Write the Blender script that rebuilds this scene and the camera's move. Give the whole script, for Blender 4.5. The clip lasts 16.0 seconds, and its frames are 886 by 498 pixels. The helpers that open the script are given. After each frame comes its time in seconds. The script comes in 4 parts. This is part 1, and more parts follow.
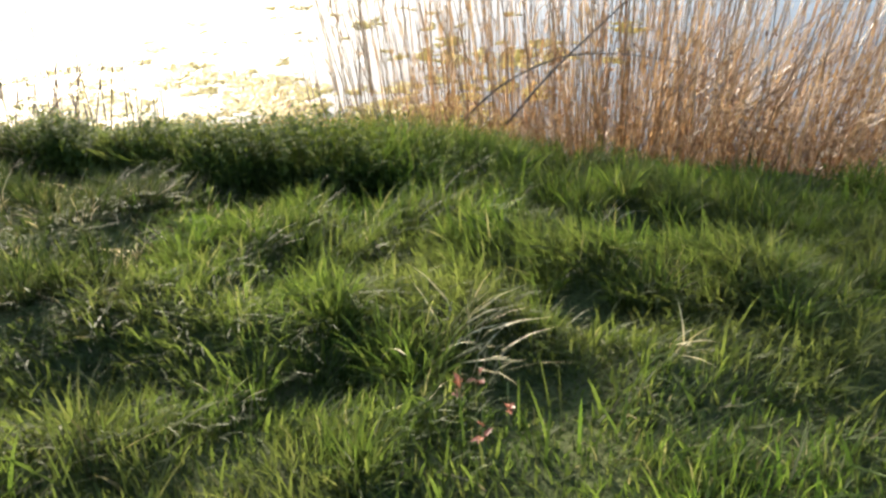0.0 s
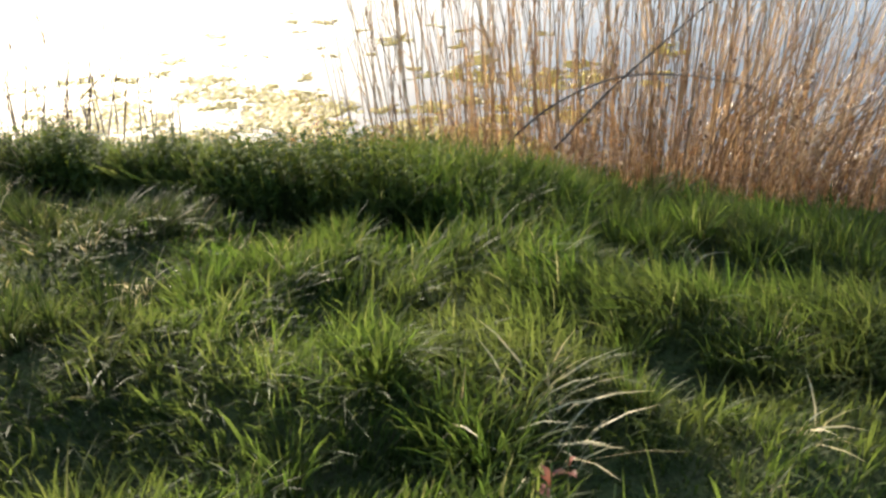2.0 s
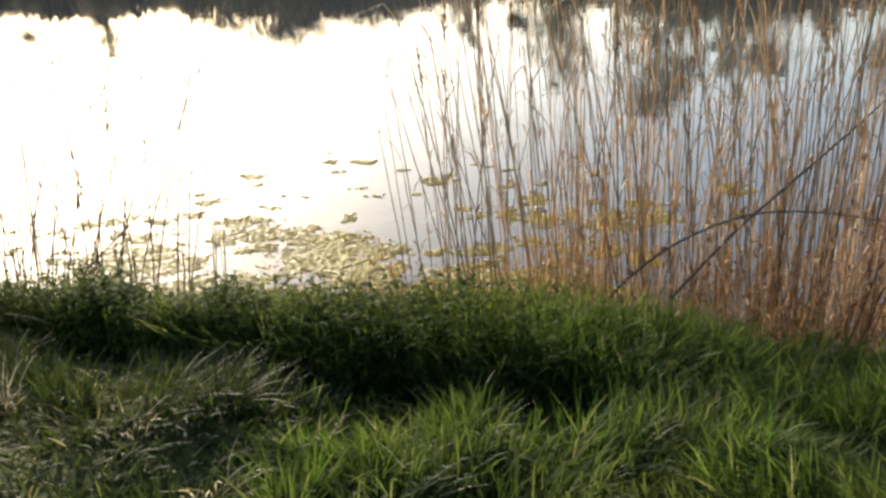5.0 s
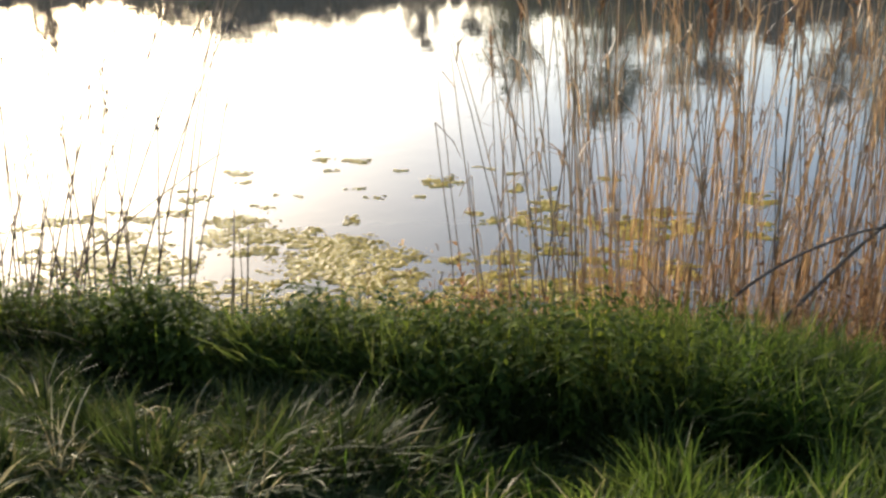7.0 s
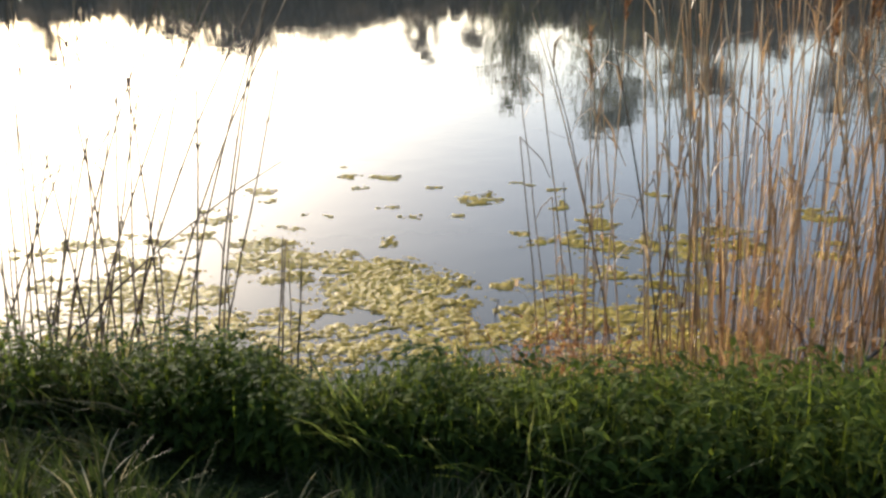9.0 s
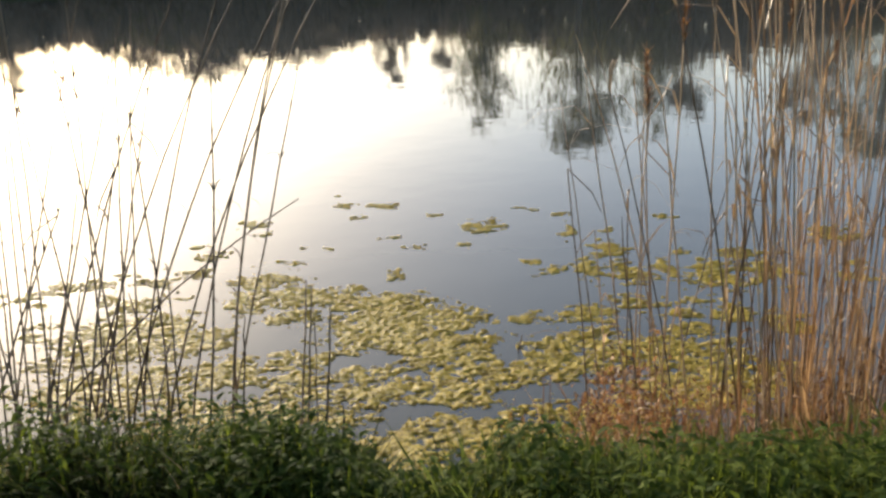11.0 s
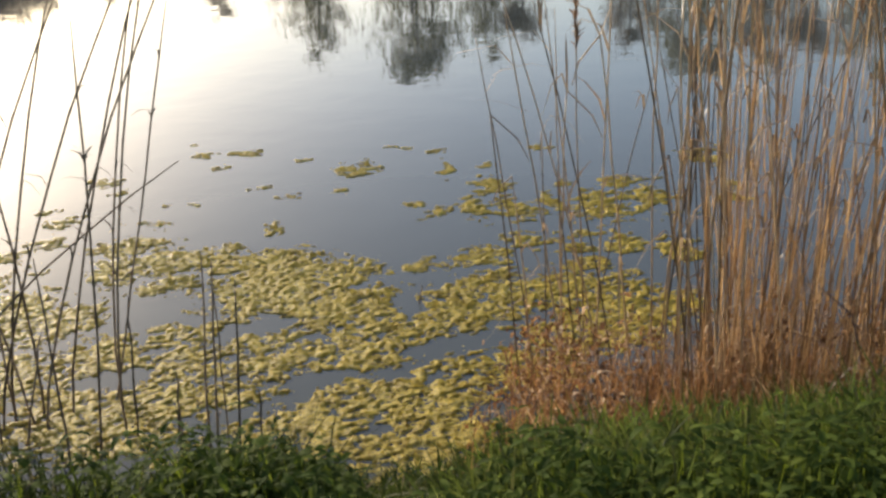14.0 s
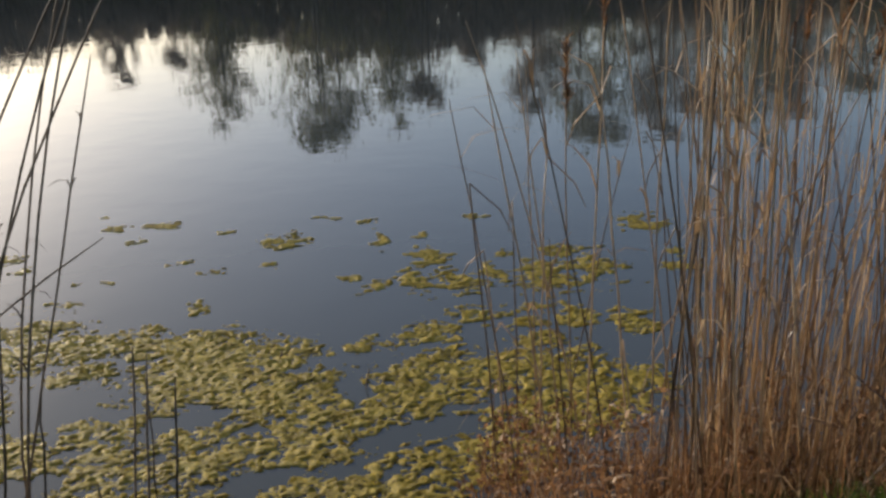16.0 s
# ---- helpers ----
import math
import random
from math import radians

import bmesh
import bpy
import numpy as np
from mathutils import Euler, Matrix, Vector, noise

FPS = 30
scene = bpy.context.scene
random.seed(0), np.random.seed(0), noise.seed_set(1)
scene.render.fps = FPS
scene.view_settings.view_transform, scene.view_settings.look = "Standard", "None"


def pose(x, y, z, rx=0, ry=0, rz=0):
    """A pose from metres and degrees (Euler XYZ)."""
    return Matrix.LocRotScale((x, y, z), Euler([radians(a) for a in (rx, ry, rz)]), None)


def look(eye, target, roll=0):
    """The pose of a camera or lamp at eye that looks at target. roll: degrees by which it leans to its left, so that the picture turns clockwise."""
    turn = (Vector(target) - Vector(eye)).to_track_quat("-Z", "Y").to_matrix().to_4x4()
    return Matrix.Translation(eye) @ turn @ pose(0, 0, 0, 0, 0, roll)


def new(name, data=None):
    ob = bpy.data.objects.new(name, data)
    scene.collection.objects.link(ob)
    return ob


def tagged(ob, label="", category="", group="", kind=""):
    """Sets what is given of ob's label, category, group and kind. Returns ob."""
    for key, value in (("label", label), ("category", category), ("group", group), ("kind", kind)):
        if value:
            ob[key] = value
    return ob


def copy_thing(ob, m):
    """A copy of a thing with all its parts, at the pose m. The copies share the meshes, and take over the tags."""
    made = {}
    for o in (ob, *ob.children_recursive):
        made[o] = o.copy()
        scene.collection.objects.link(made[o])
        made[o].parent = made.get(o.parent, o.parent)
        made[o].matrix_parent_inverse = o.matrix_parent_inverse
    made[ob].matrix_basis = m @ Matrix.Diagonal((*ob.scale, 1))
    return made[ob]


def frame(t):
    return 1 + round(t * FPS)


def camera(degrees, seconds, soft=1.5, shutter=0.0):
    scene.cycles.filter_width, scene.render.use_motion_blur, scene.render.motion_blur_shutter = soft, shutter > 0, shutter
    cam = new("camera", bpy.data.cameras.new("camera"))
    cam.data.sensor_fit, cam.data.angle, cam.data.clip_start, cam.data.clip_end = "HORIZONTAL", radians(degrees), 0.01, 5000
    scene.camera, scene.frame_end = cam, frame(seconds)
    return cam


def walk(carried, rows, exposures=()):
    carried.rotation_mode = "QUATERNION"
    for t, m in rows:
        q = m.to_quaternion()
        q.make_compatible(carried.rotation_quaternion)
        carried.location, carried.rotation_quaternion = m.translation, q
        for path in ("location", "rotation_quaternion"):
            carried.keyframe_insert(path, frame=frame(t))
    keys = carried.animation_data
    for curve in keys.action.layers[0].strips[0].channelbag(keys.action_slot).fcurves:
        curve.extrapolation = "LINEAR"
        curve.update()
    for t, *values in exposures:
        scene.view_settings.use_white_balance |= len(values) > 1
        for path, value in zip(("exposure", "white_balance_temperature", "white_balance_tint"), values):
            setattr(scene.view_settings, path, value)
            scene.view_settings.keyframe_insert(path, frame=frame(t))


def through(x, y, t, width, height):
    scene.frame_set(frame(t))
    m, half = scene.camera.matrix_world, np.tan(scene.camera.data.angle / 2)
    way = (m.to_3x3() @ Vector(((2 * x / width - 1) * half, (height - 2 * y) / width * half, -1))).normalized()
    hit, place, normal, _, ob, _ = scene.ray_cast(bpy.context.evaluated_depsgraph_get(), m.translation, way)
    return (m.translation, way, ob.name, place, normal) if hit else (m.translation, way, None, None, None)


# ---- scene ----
cam = camera(53.0, 16.0, soft=2.8)
PATH = [
    (0, (2.762, -9.341, 3.221), (2.56, -7.641, 2.187), -4.4),
    (0.5, (2.726, -9.244, 3.171), (2.516, -7.538, 2.148), -3.7),
    (1, (2.686, -9.139, 3.127), (2.464, -7.429, 2.113), -3.7),
    (1.5, (2.62, -9.012, 3.079), (2.395, -7.296, 2.076), -3.6),
    (2, (2.536, -8.889, 3.041), (2.315, -7.167, 2.048), -3.2),
    (2.5, (2.444, -8.777, 3.012), (2.227, -7.05, 2.028), -2.9),
    (3, (2.355, -8.643, 2.951), (2.133, -6.909, 1.979), -3.0),
    (3.5, (2.261, -8.522, 2.895), (2.037, -6.781, 1.937), -3.2),
    (4, (2.169, -8.414, 2.855), (1.945, -6.669, 1.904), -3.2),
    (4.5, (2.089, -8.312, 2.815), (1.862, -6.533, 1.93), -3.1),
    (5, (2.022, -8.212, 2.794), (1.78, -6.357, 2.088), -3.3),
    (5.2, (1.981, -8.165, 2.78), (1.742, -6.301, 2.095), -3.2),
    (7.5, (1.212, -7.575, 2.594), (1.112, -5.705, 1.891), -0.4),
    (8, (1.141, -7.44, 2.573), (1.014, -5.57, 1.876), -0.9),
    (8.5, (1.05, -7.296, 2.547), (0.912, -5.424, 1.859), -1.2),
    (9, (0.914, -7.147, 2.513), (0.803, -5.267, 1.838), -1.1),
    (11.5, (0.555, -6.79, 2.513), (0.535, -4.893, 1.879), -3.0),
    (12, (0.501, -6.74, 2.536), (0.524, -4.851, 1.878), -4.0),
    (12.5, (0.435, -6.682, 2.545), (0.512, -4.816, 1.828), -4.4),
    (13, (0.363, -6.618, 2.548), (0.523, -4.788, 1.758), -3.7),
    (13.5, (0.34, -6.546, 2.534), (0.562, -4.732, 1.721), -3.4),
    (14, (0.327, -6.471, 2.524), (0.609, -4.658, 1.73), -2.7),
    (14.5, (0.344, -6.348, 2.5), (0.683, -4.531, 1.735), -2.8),
    (15, (0.272, -6.266, 2.502), (0.695, -4.453, 1.771), -2.1),
    (15.5, (0.219, -6.157, 2.48), (0.691, -4.342, 1.785), -1.7),
    (16, (0.167, -6.042, 2.432), (0.667, -4.222, 1.772), -1.4),
]
walk(cam, [(t, look(e, g, r)) for t, e, g, r in PATH],
     exposures=[(0, 2.12, 6400, 10), (0.5, 2.05, 6400, 10), (2, 1.86, 6400, 10), (3, 1.42, 6450, 10), (4, 1.26, 6450, 10), (4.5, 1.1, 6400, 11), (5, 1.14, 6400, 11), (7.5, 1.24, 6300, 12), (9, 1.12, 6200, 12), (11.5, 0.85, 6400, 12), (12.5, 0.76, 6400, 12), (13.5, 0.86, 6400, 12), (14.5, 0.72, 6350, 13), (15, 0.48, 6250, 14), (15.5, 0.3, 6150, 14), (16, 0.18, 6000, 14)])

# ---- light ----
SUN_AZ, SUN_EL = radians(-31), radians(16)   # azimuth from +y, negative to the left
world = bpy.data.worlds.new("sky")
scene.world = world
world.use_nodes = True
wn = world.node_tree
sky = wn.nodes.new("ShaderNodeTexSky")
sky.sky_type = "NISHITA"
sky.sun_disc = False
sky.sun_elevation = SUN_EL
sky.sun_rotation = SUN_AZ
sky.dust_density = 2.6
sky.ozone_density = 1.6
sky.air_density = 1.0
wn.links.new(sky.outputs[0], wn.nodes["Background"].inputs[0])
wn.nodes["Background"].inputs[1].default_value = 0.15
sun = new("sun", bpy.data.lights.new("sun", "SUN"))
sun.data.energy = 4.2
sun.data.angle = radians(0.6)
sun.data.color = (1.0, 0.88, 0.7)
to_sun = Vector((math.sin(SUN_AZ) * math.cos(SUN_EL), math.cos(SUN_AZ) * math.cos(SUN_EL), math.sin(SUN_EL)))
sun.matrix_world = look((0, 0, 30), Vector((0, 0, 30)) - to_sun)

# ---- numeric helpers ----
rng = np.random.default_rng(7)


def lattice(ix, iy, seed):
    n = (ix * 374761393 + iy * 668265263 + seed * 982451653) & 0xFFFFFFFF
    n = ((n ^ (n >> 13)) * 1274126177) & 0xFFFFFFFF
    return ((n ^ (n >> 16)) & 0xFFFF) / 65535.0


def vnoise(x, y, seed=0):
    """Smooth value noise in 0..1, one cell a unit."""
    x, y = np.asarray(x, float), np.asarray(y, float)
    ix, iy = np.floor(x).astype(np.int64), np.floor(y).astype(np.int64)
    fx, fy = x - ix, y - iy
    fx, fy = fx * fx * (3 - 2 * fx), fy * fy * (3 - 2 * fy)
    a, b = lattice(ix, iy, seed), lattice(ix + 1, iy, seed)
    c, d = lattice(ix, iy + 1, seed), lattice(ix + 1, iy + 1, seed)
    return (a * (1 - fx) + b * fx) * (1 - fy) + (c * (1 - fx) + d * fx) * fy


def fbm(x, y, seed=0, octaves=3):
    total, amp, norm = 0.0, 1.0, 0.0
    for k in range(octaves):
        total = total + amp * vnoise(x * 2 ** k + 17 * k, y * 2 ** k + 31 * k, seed + k)
        norm += amp
        amp *= 0.5
    return total / norm


def smooth(a, b, v):
    s = np.clip((np.asarray(v, float) - a) / (b - a), 0, 1)
    return s * s * (3 - 2 * s)


def make_mesh(name, verts, quads=None, tris=None, materials=(), mat_index=None, shade=True):
    """A mesh from arrays of vertices, quads and triangles."""
    me = bpy.data.meshes.new(name)
    verts = np.asarray(verts, np.float32).reshape(-1, 3)
    q = np.zeros((0, 4), np.int32) if quads is None or len(quads) == 0 else np.asarray(quads, np.int32)
    t = np.zeros((0, 3), np.int32) if tris is None or len(tris) == 0 else np.asarray(tris, np.int32)
    loops = np.concatenate([q.ravel(), t.ravel()])
    sizes = np.concatenate([np.full(len(q), 4), np.full(len(t), 3)]).astype(np.int32)
    starts = np.concatenate([[0], np.cumsum(sizes)[:-1]]).astype(np.int32)
    me.vertices.add(len(verts))
    me.vertices.foreach_set("co", verts.ravel())
    me.loops.add(len(loops))
    me.loops.foreach_set("vertex_index", loops)
    me.polygons.add(len(sizes))
    me.polygons.foreach_set("loop_start", starts)
    me.polygons.foreach_set("loop_total", sizes)
    if mat_index is not None:
        me.polygons.foreach_set("material_index", np.asarray(mat_index, np.int32))
    me.update(calc_edges=True)
    if shade:
        me.polygons.foreach_set("use_smooth", np.ones(len(sizes), bool))
    for m in materials:
        me.materials.append(m)
    return me


def part(name, me, parent, label=""):
    ob = new(name, me)
    ob.parent = parent
    if label:
        ob["label"] = label
    return ob


def blades(base, height, width, lean, bend, facing, droop=0.0):
    """Tapering grass-like blades: arrays of roots, heights, widths, lean azimuths, bends and facings."""
    n = len(base)
    steps = np.array([0.0, 0.4, 0.75, 1.0])
    wide = np.array([0.8, 1.0, 0.7, 0.0])
    d = np.stack([np.cos(lean), np.sin(lean), np.zeros(n)], 1)
    side = np.stack([np.cos(facing), np.sin(facing), np.zeros(n)], 1)
    rows = []
    for s, w in zip(steps, wide):
        rise = s - 0.35 * bend * s * s - droop * s ** 3
        c = base + d * (height * bend * s ** 1.8)[:, None] + np.stack([np.zeros(n), np.zeros(n), height * rise], 1)
        if w > 0:
            rows += [c - side * (width * w / 2)[:, None], c + side * (width * w / 2)[:, None]]
        else:
            rows.append(c)
    v = np.stack(rows, 1).reshape(-1, 3)
    o = np.arange(n) * 7
    quads = np.concatenate([np.stack([o, o + 1, o + 3, o + 2], 1), np.stack([o + 2, o + 3, o + 5, o + 4], 1)])
    tris = np.stack([o + 4, o + 5, o + 6], 1)
    return v, quads, tris


def tube(points, radii, sides=5):
    """Vertices and quads of a round bar along points, ended by its own taper."""
    pts = [Vector(p) for p in points]
    verts, quads = [], []
    for i, p in enumerate(pts):
        ahead = (pts[min(i + 1, len(pts) - 1)] - pts[max(i - 1, 0)]).normalized()
        u = ahead.orthogonal().normalized()
        w = ahead.cross(u)
        for k in range(sides):
            a = 2 * math.pi * k / sides
            verts.append(p + (u * math.cos(a) + w * math.sin(a)) * radii[i])
    for i in range(len(pts) - 1):
        for k in range(sides):
            a, b = i * sides + k, i * sides + (k + 1) % sides
            quads.append((a, b, b + sides, a + sides))
    return np.array([tuple(v) for v in verts]), np.array(quads, int)


def joined(pieces):
    """One set of vertices, quads and triangles out of several."""
    vs, qs, ts, o = [], [], [], 0
    for v, q, t in pieces:
        vs.append(v)
        if q is not None and len(q):
            qs.append(np.asarray(q) + o)
        if t is not None and len(t):
            ts.append(np.asarray(t) + o)
        o += len(v)
    return np.concatenate(vs), (np.concatenate(qs) if qs else None), (np.concatenate(ts) if ts else None)


# ---- materials ----
def material(name):
    m = bpy.data.materials.new(name)
    m.use_nodes = True
    nt = m.node_tree
    return m, nt, nt.nodes["Principled BSDF"]


def ramp(nt, source, stops):
    r = nt.nodes.new("ShaderNodeValToRGB")
    e = r.color_ramp.elements
    while len(e) < len(stops):
        e.new(0.5)
    for k, (pos, col) in enumerate(stops):
        e[k].position, e[k].color = pos, (*col, 1)
    nt.links.new(source, r.inputs[0])
    return r


def noise_node(nt, scale, detail=4, rough=0.6):
    n = nt.nodes.new("ShaderNodeTexNoise")
    n.inputs["Scale"].default_value, n.inputs["Detail"].default_value, n.inputs["Roughness"].default_value = scale, detail, rough
    co = nt.nodes.new("ShaderNodeTexCoord")
    nt.links.new(co.outputs["Object"], n.inputs["Vector"])
    return n


def mixed(nt, fac, a, b, mode="MIX"):
    m = nt.nodes.new("ShaderNodeMix")
    m.data_type, m.blend_type = "RGBA", mode
    for k, v in ((0, fac), (6, a), (7, b)):
        if isinstance(v, (int, float)):
            m.inputs[k].default_value = v
        elif isinstance(v, tuple):
            m.inputs[k].default_value = (*v, 1)
        else:
            nt.links.new(v, m.inputs[k])
    return m.outputs[2]


def leaf_material(name, stops, rough=0.45, through=0.5, gloss=0.4, per="island", spot=14, dull=None, front=(1, 1, 1), back=(1, 1, 1)):
    """Thin plant matter: colour varies from leaf to leaf and within it, and light passes through. dull: the colour of patches that have dried. front, back: tints of thrown-back and passed light."""
    m, nt, p = material(name)
    if per == "island":
        r = nt.nodes.new("ShaderNodeNewGeometry").outputs["Random Per Island"]
    else:
        r = nt.nodes.new("ShaderNodeObjectInfo").outputs["Random"]
    c = ramp(nt, r, stops).outputs[0]
    n = noise_node(nt, spot)
    g = ramp(nt, n.outputs[0], [(0.3, (0.72, 0.72, 0.72)), (0.7, (1.15, 1.15, 1.15))]).outputs[0]
    c = mixed(nt, 1.0, c, g, "MULTIPLY")
    if dull:
        f = ramp(nt, noise_node(nt, 1.1, 3).outputs[0], [(0.36, (0, 0, 0)), (0.62, (0.85, 0.85, 0.85))]).outputs[0]
        c = mixed(nt, f, c, dull)
    nt.links.new(mixed(nt, 1.0, c, front, "MULTIPLY"), p.inputs["Base Color"])
    p.inputs["Roughness"].default_value = rough
    p.inputs["Specular IOR Level"].default_value = gloss
    t = nt.nodes.new("ShaderNodeBsdfTranslucent")
    nt.links.new(mixed(nt, 1.0, c, back, "MULTIPLY"), t.inputs[0])
    mx = nt.nodes.new("ShaderNodeMixShader")
    mx.inputs[0].default_value = through
    nt.links.new(p.outputs[0], mx.inputs[1])
    nt.links.new(t.outputs[0], mx.inputs[2])
    nt.links.new(mx.outputs[0], nt.nodes["Material Output"].inputs[0])
    return m


M_GRASS = leaf_material("grass_blade", [(0, (0.028, 0.054, 0.009)), (0.4, (0.048, 0.084, 0.012)), (0.75, (0.080, 0.117, 0.019)), (0.95, (0.11, 0.125, 0.034)), (1, (0.22, 0.20, 0.11))], 0.55, 0.57, 0.14, spot=3, dull=(0.066, 0.075, 0.022), front=(0.74, 0.82, 0.9), back=(1.22, 1.26, 1.0))
M_RANK = leaf_material("rank_old_grass", [(0, (0.027, 0.041, 0.010)), (0.5, (0.041, 0.059, 0.015)), (0.85, (0.063, 0.073, 0.024)), (0.96, (0.10, 0.09, 0.044)), (1, (0.27, 0.23, 0.13))], 0.6, 0.4, 0.09, spot=3, front=(0.92, 0.92, 0.95), back=(1.15, 1.15, 0.9))
M_DRYGRASS = leaf_material("bleached_grass", [(0, (0.22, 0.18, 0.08)), (0.5, (0.42, 0.36, 0.19)), (1, (0.56, 0.49, 0.30))], 0.5, 0.35, 0.25)
NETTLE_GREENS = [(0, (0.036, 0.056, 0.012)), (0.6, (0.066, 0.097, 0.017)), (1, (0.12, 0.155, 0.027))]
M_NETTLE = leaf_material("nettle_leaf", NETTLE_GREENS, 0.7, 0.5, 0.06, spot=20, front=(1.0, 1.0, 1.05), back=(1.5, 1.4, 0.8))
M_NETTLE_OB = leaf_material("nettle_leaf_single", NETTLE_GREENS, 0.7, 0.5, 0.06, per="object", spot=20, front=(1.0, 1.0, 1.05), back=(1.5, 1.4, 0.8))
M_STEM = leaf_material("herb_stem", [(0, (0.07, 0.11, 0.03)), (1, (0.12, 0.15, 0.05))], 0.5, 0.1, 0.4, per="object")
M_REED = leaf_material("dry_reed_stem", [(0, (0.08, 0.052, 0.028)), (0.3, (0.24, 0.150, 0.074)), (0.65, (0.40, 0.262, 0.13)), (1, (0.60, 0.445, 0.265))], 0.38, 0.28, 0.6, per="object", spot=9)
# darker copy of the reed colour, standing in for stalks seen against the light
M_BACKLITREED = leaf_material("backlit_dark_reed_stem", [(0, (0.10, 0.07, 0.045)), (0.5, (0.16, 0.115, 0.075)), (1, (0.24, 0.175, 0.115))], 0.7, 0.0, 0.15, per="object", spot=9)
M_REEDS = leaf_material("dry_reed_mass", [(0, (0.08, 0.042, 0.019)), (0.5, (0.26, 0.148, 0.066)), (1, (0.50, 0.335, 0.165))], 0.4, 0.45, 0.5, spot=9)
M_REEDLEAF = leaf_material("dry_reed_leaf", [(0, (0.26, 0.165, 0.085)), (1, (0.42, 0.30, 0.17))], 0.5, 0.45, 0.3, per="object", spot=9)
M_BROWN = leaf_material("withered_leaf", [(0, (0.085, 0.040, 0.015)), (0.5, (0.22, 0.105, 0.042)), (0.88, (0.35, 0.19, 0.078)), (1, (0.58, 0.45, 0.30))], 0.6, 0.4, 0.2, spot=12)
M_RED = leaf_material("red_dock_leaf", [(0, (0.22, 0.07, 0.04)), (1, (0.32, 0.12, 0.07))], 0.5, 0.35, 0.4, per="object")
M_CROWN = leaf_material("tree_leaf", [(0, (0.075, 0.08, 0.032)), (0.6, (0.125, 0.122, 0.055)), (1, (0.19, 0.175, 0.09))], 0.6, 0.55, 0.2, spot=1.5)
M_TWIG = leaf_material("bare_twig_crown", [(0, (0.13, 0.105, 0.08)), (0.6, (0.20, 0.165, 0.125)), (1, (0.28, 0.235, 0.17))], 0.8, 0.45, 0.1, spot=1.5)
M_THICKET = leaf_material("thicket_twig", [(0, (0.11, 0.096, 0.078)), (0.6, (0.175, 0.152, 0.12)), (1, (0.25, 0.22, 0.17))], 0.9, 0.55, 0.05, spot=1.5)


def bark_material():
    m, nt, p = material("bark")
    n = noise_node(nt, 3, 6, 0.7)
    c = ramp(nt, n.outputs[0], [(0.3, (0.035, 0.028, 0.022)), (0.7, (0.12, 0.10, 0.075))])
    nt.links.new(c.outputs[0], p.inputs["Base Color"])
    p.inputs["Roughness"].default_value = 0.9
    b = nt.nodes.new("ShaderNodeBump")
    b.inputs["Strength"].default_value = 0.5
    nt.links.new(n.outputs[0], b.inputs["Height"])
    nt.links.new(b.outputs[0], p.inputs["Normal"])
    return m


M_BARK = bark_material()


def soil_material():
    m, nt, p = material("soil_and_thatch")
    n = noise_node(nt, 2.5, 6, 0.65)
    f = noise_node(nt, 60, 3, 0.6)
    c = ramp(nt, n.outputs[0], [(0.3, (0.034, 0.043, 0.015)), (0.55, (0.052, 0.064, 0.02)), (0.75, (0.085, 0.078, 0.034))])
    g = ramp(nt, f.outputs[0], [(0.3, (0.5, 0.5, 0.5)), (0.7, (1.3, 1.3, 1.3))])
    nt.links.new(mixed(nt, 1.0, c.outputs[0], g.outputs[0], "MULTIPLY"), p.inputs["Base Color"])
    p.inputs["Roughness"].default_value = 0.95
    p.inputs["Specular IOR Level"].default_value = 0.1
    b = nt.nodes.new("ShaderNodeBump")
    b.inputs["Strength"].default_value, b.inputs["Distance"].default_value = 0.8, 0.02
    nt.links.new(f.outputs[0], b.inputs["Height"])
    nt.links.new(b.outputs[0], p.inputs["Normal"])
    return m


M_SOIL = soil_material()


def water_material():
    m, nt, p = material("pond_water")
    p.inputs["Base Color"].default_value = (0.056, 0.062, 0.058, 1)
    p.inputs["Roughness"].default_value = 0.012
    p.inputs["IOR"].default_value = 1.33
    n = noise_node(nt, 1.6, 3, 0.5)
    n2 = noise_node(nt, 14, 2, 0.5)
    s = nt.nodes.new("ShaderNodeMath")
    s.operation = "MULTIPLY_ADD"
    s.inputs[1].default_value = 0.06
    nt.links.new(n2.outputs[0], s.inputs[0])
    nt.links.new(n.outputs[0], s.inputs[2])
    b = nt.nodes.new("ShaderNodeBump")
    b.inputs["Strength"].default_value, b.inputs["Distance"].default_value = 0.25, 0.012
    nt.links.new(s.outputs[0], b.inputs["Height"])
    nt.links.new(b.outputs[0], p.inputs["Normal"])
    return m


M_WATER = water_material()


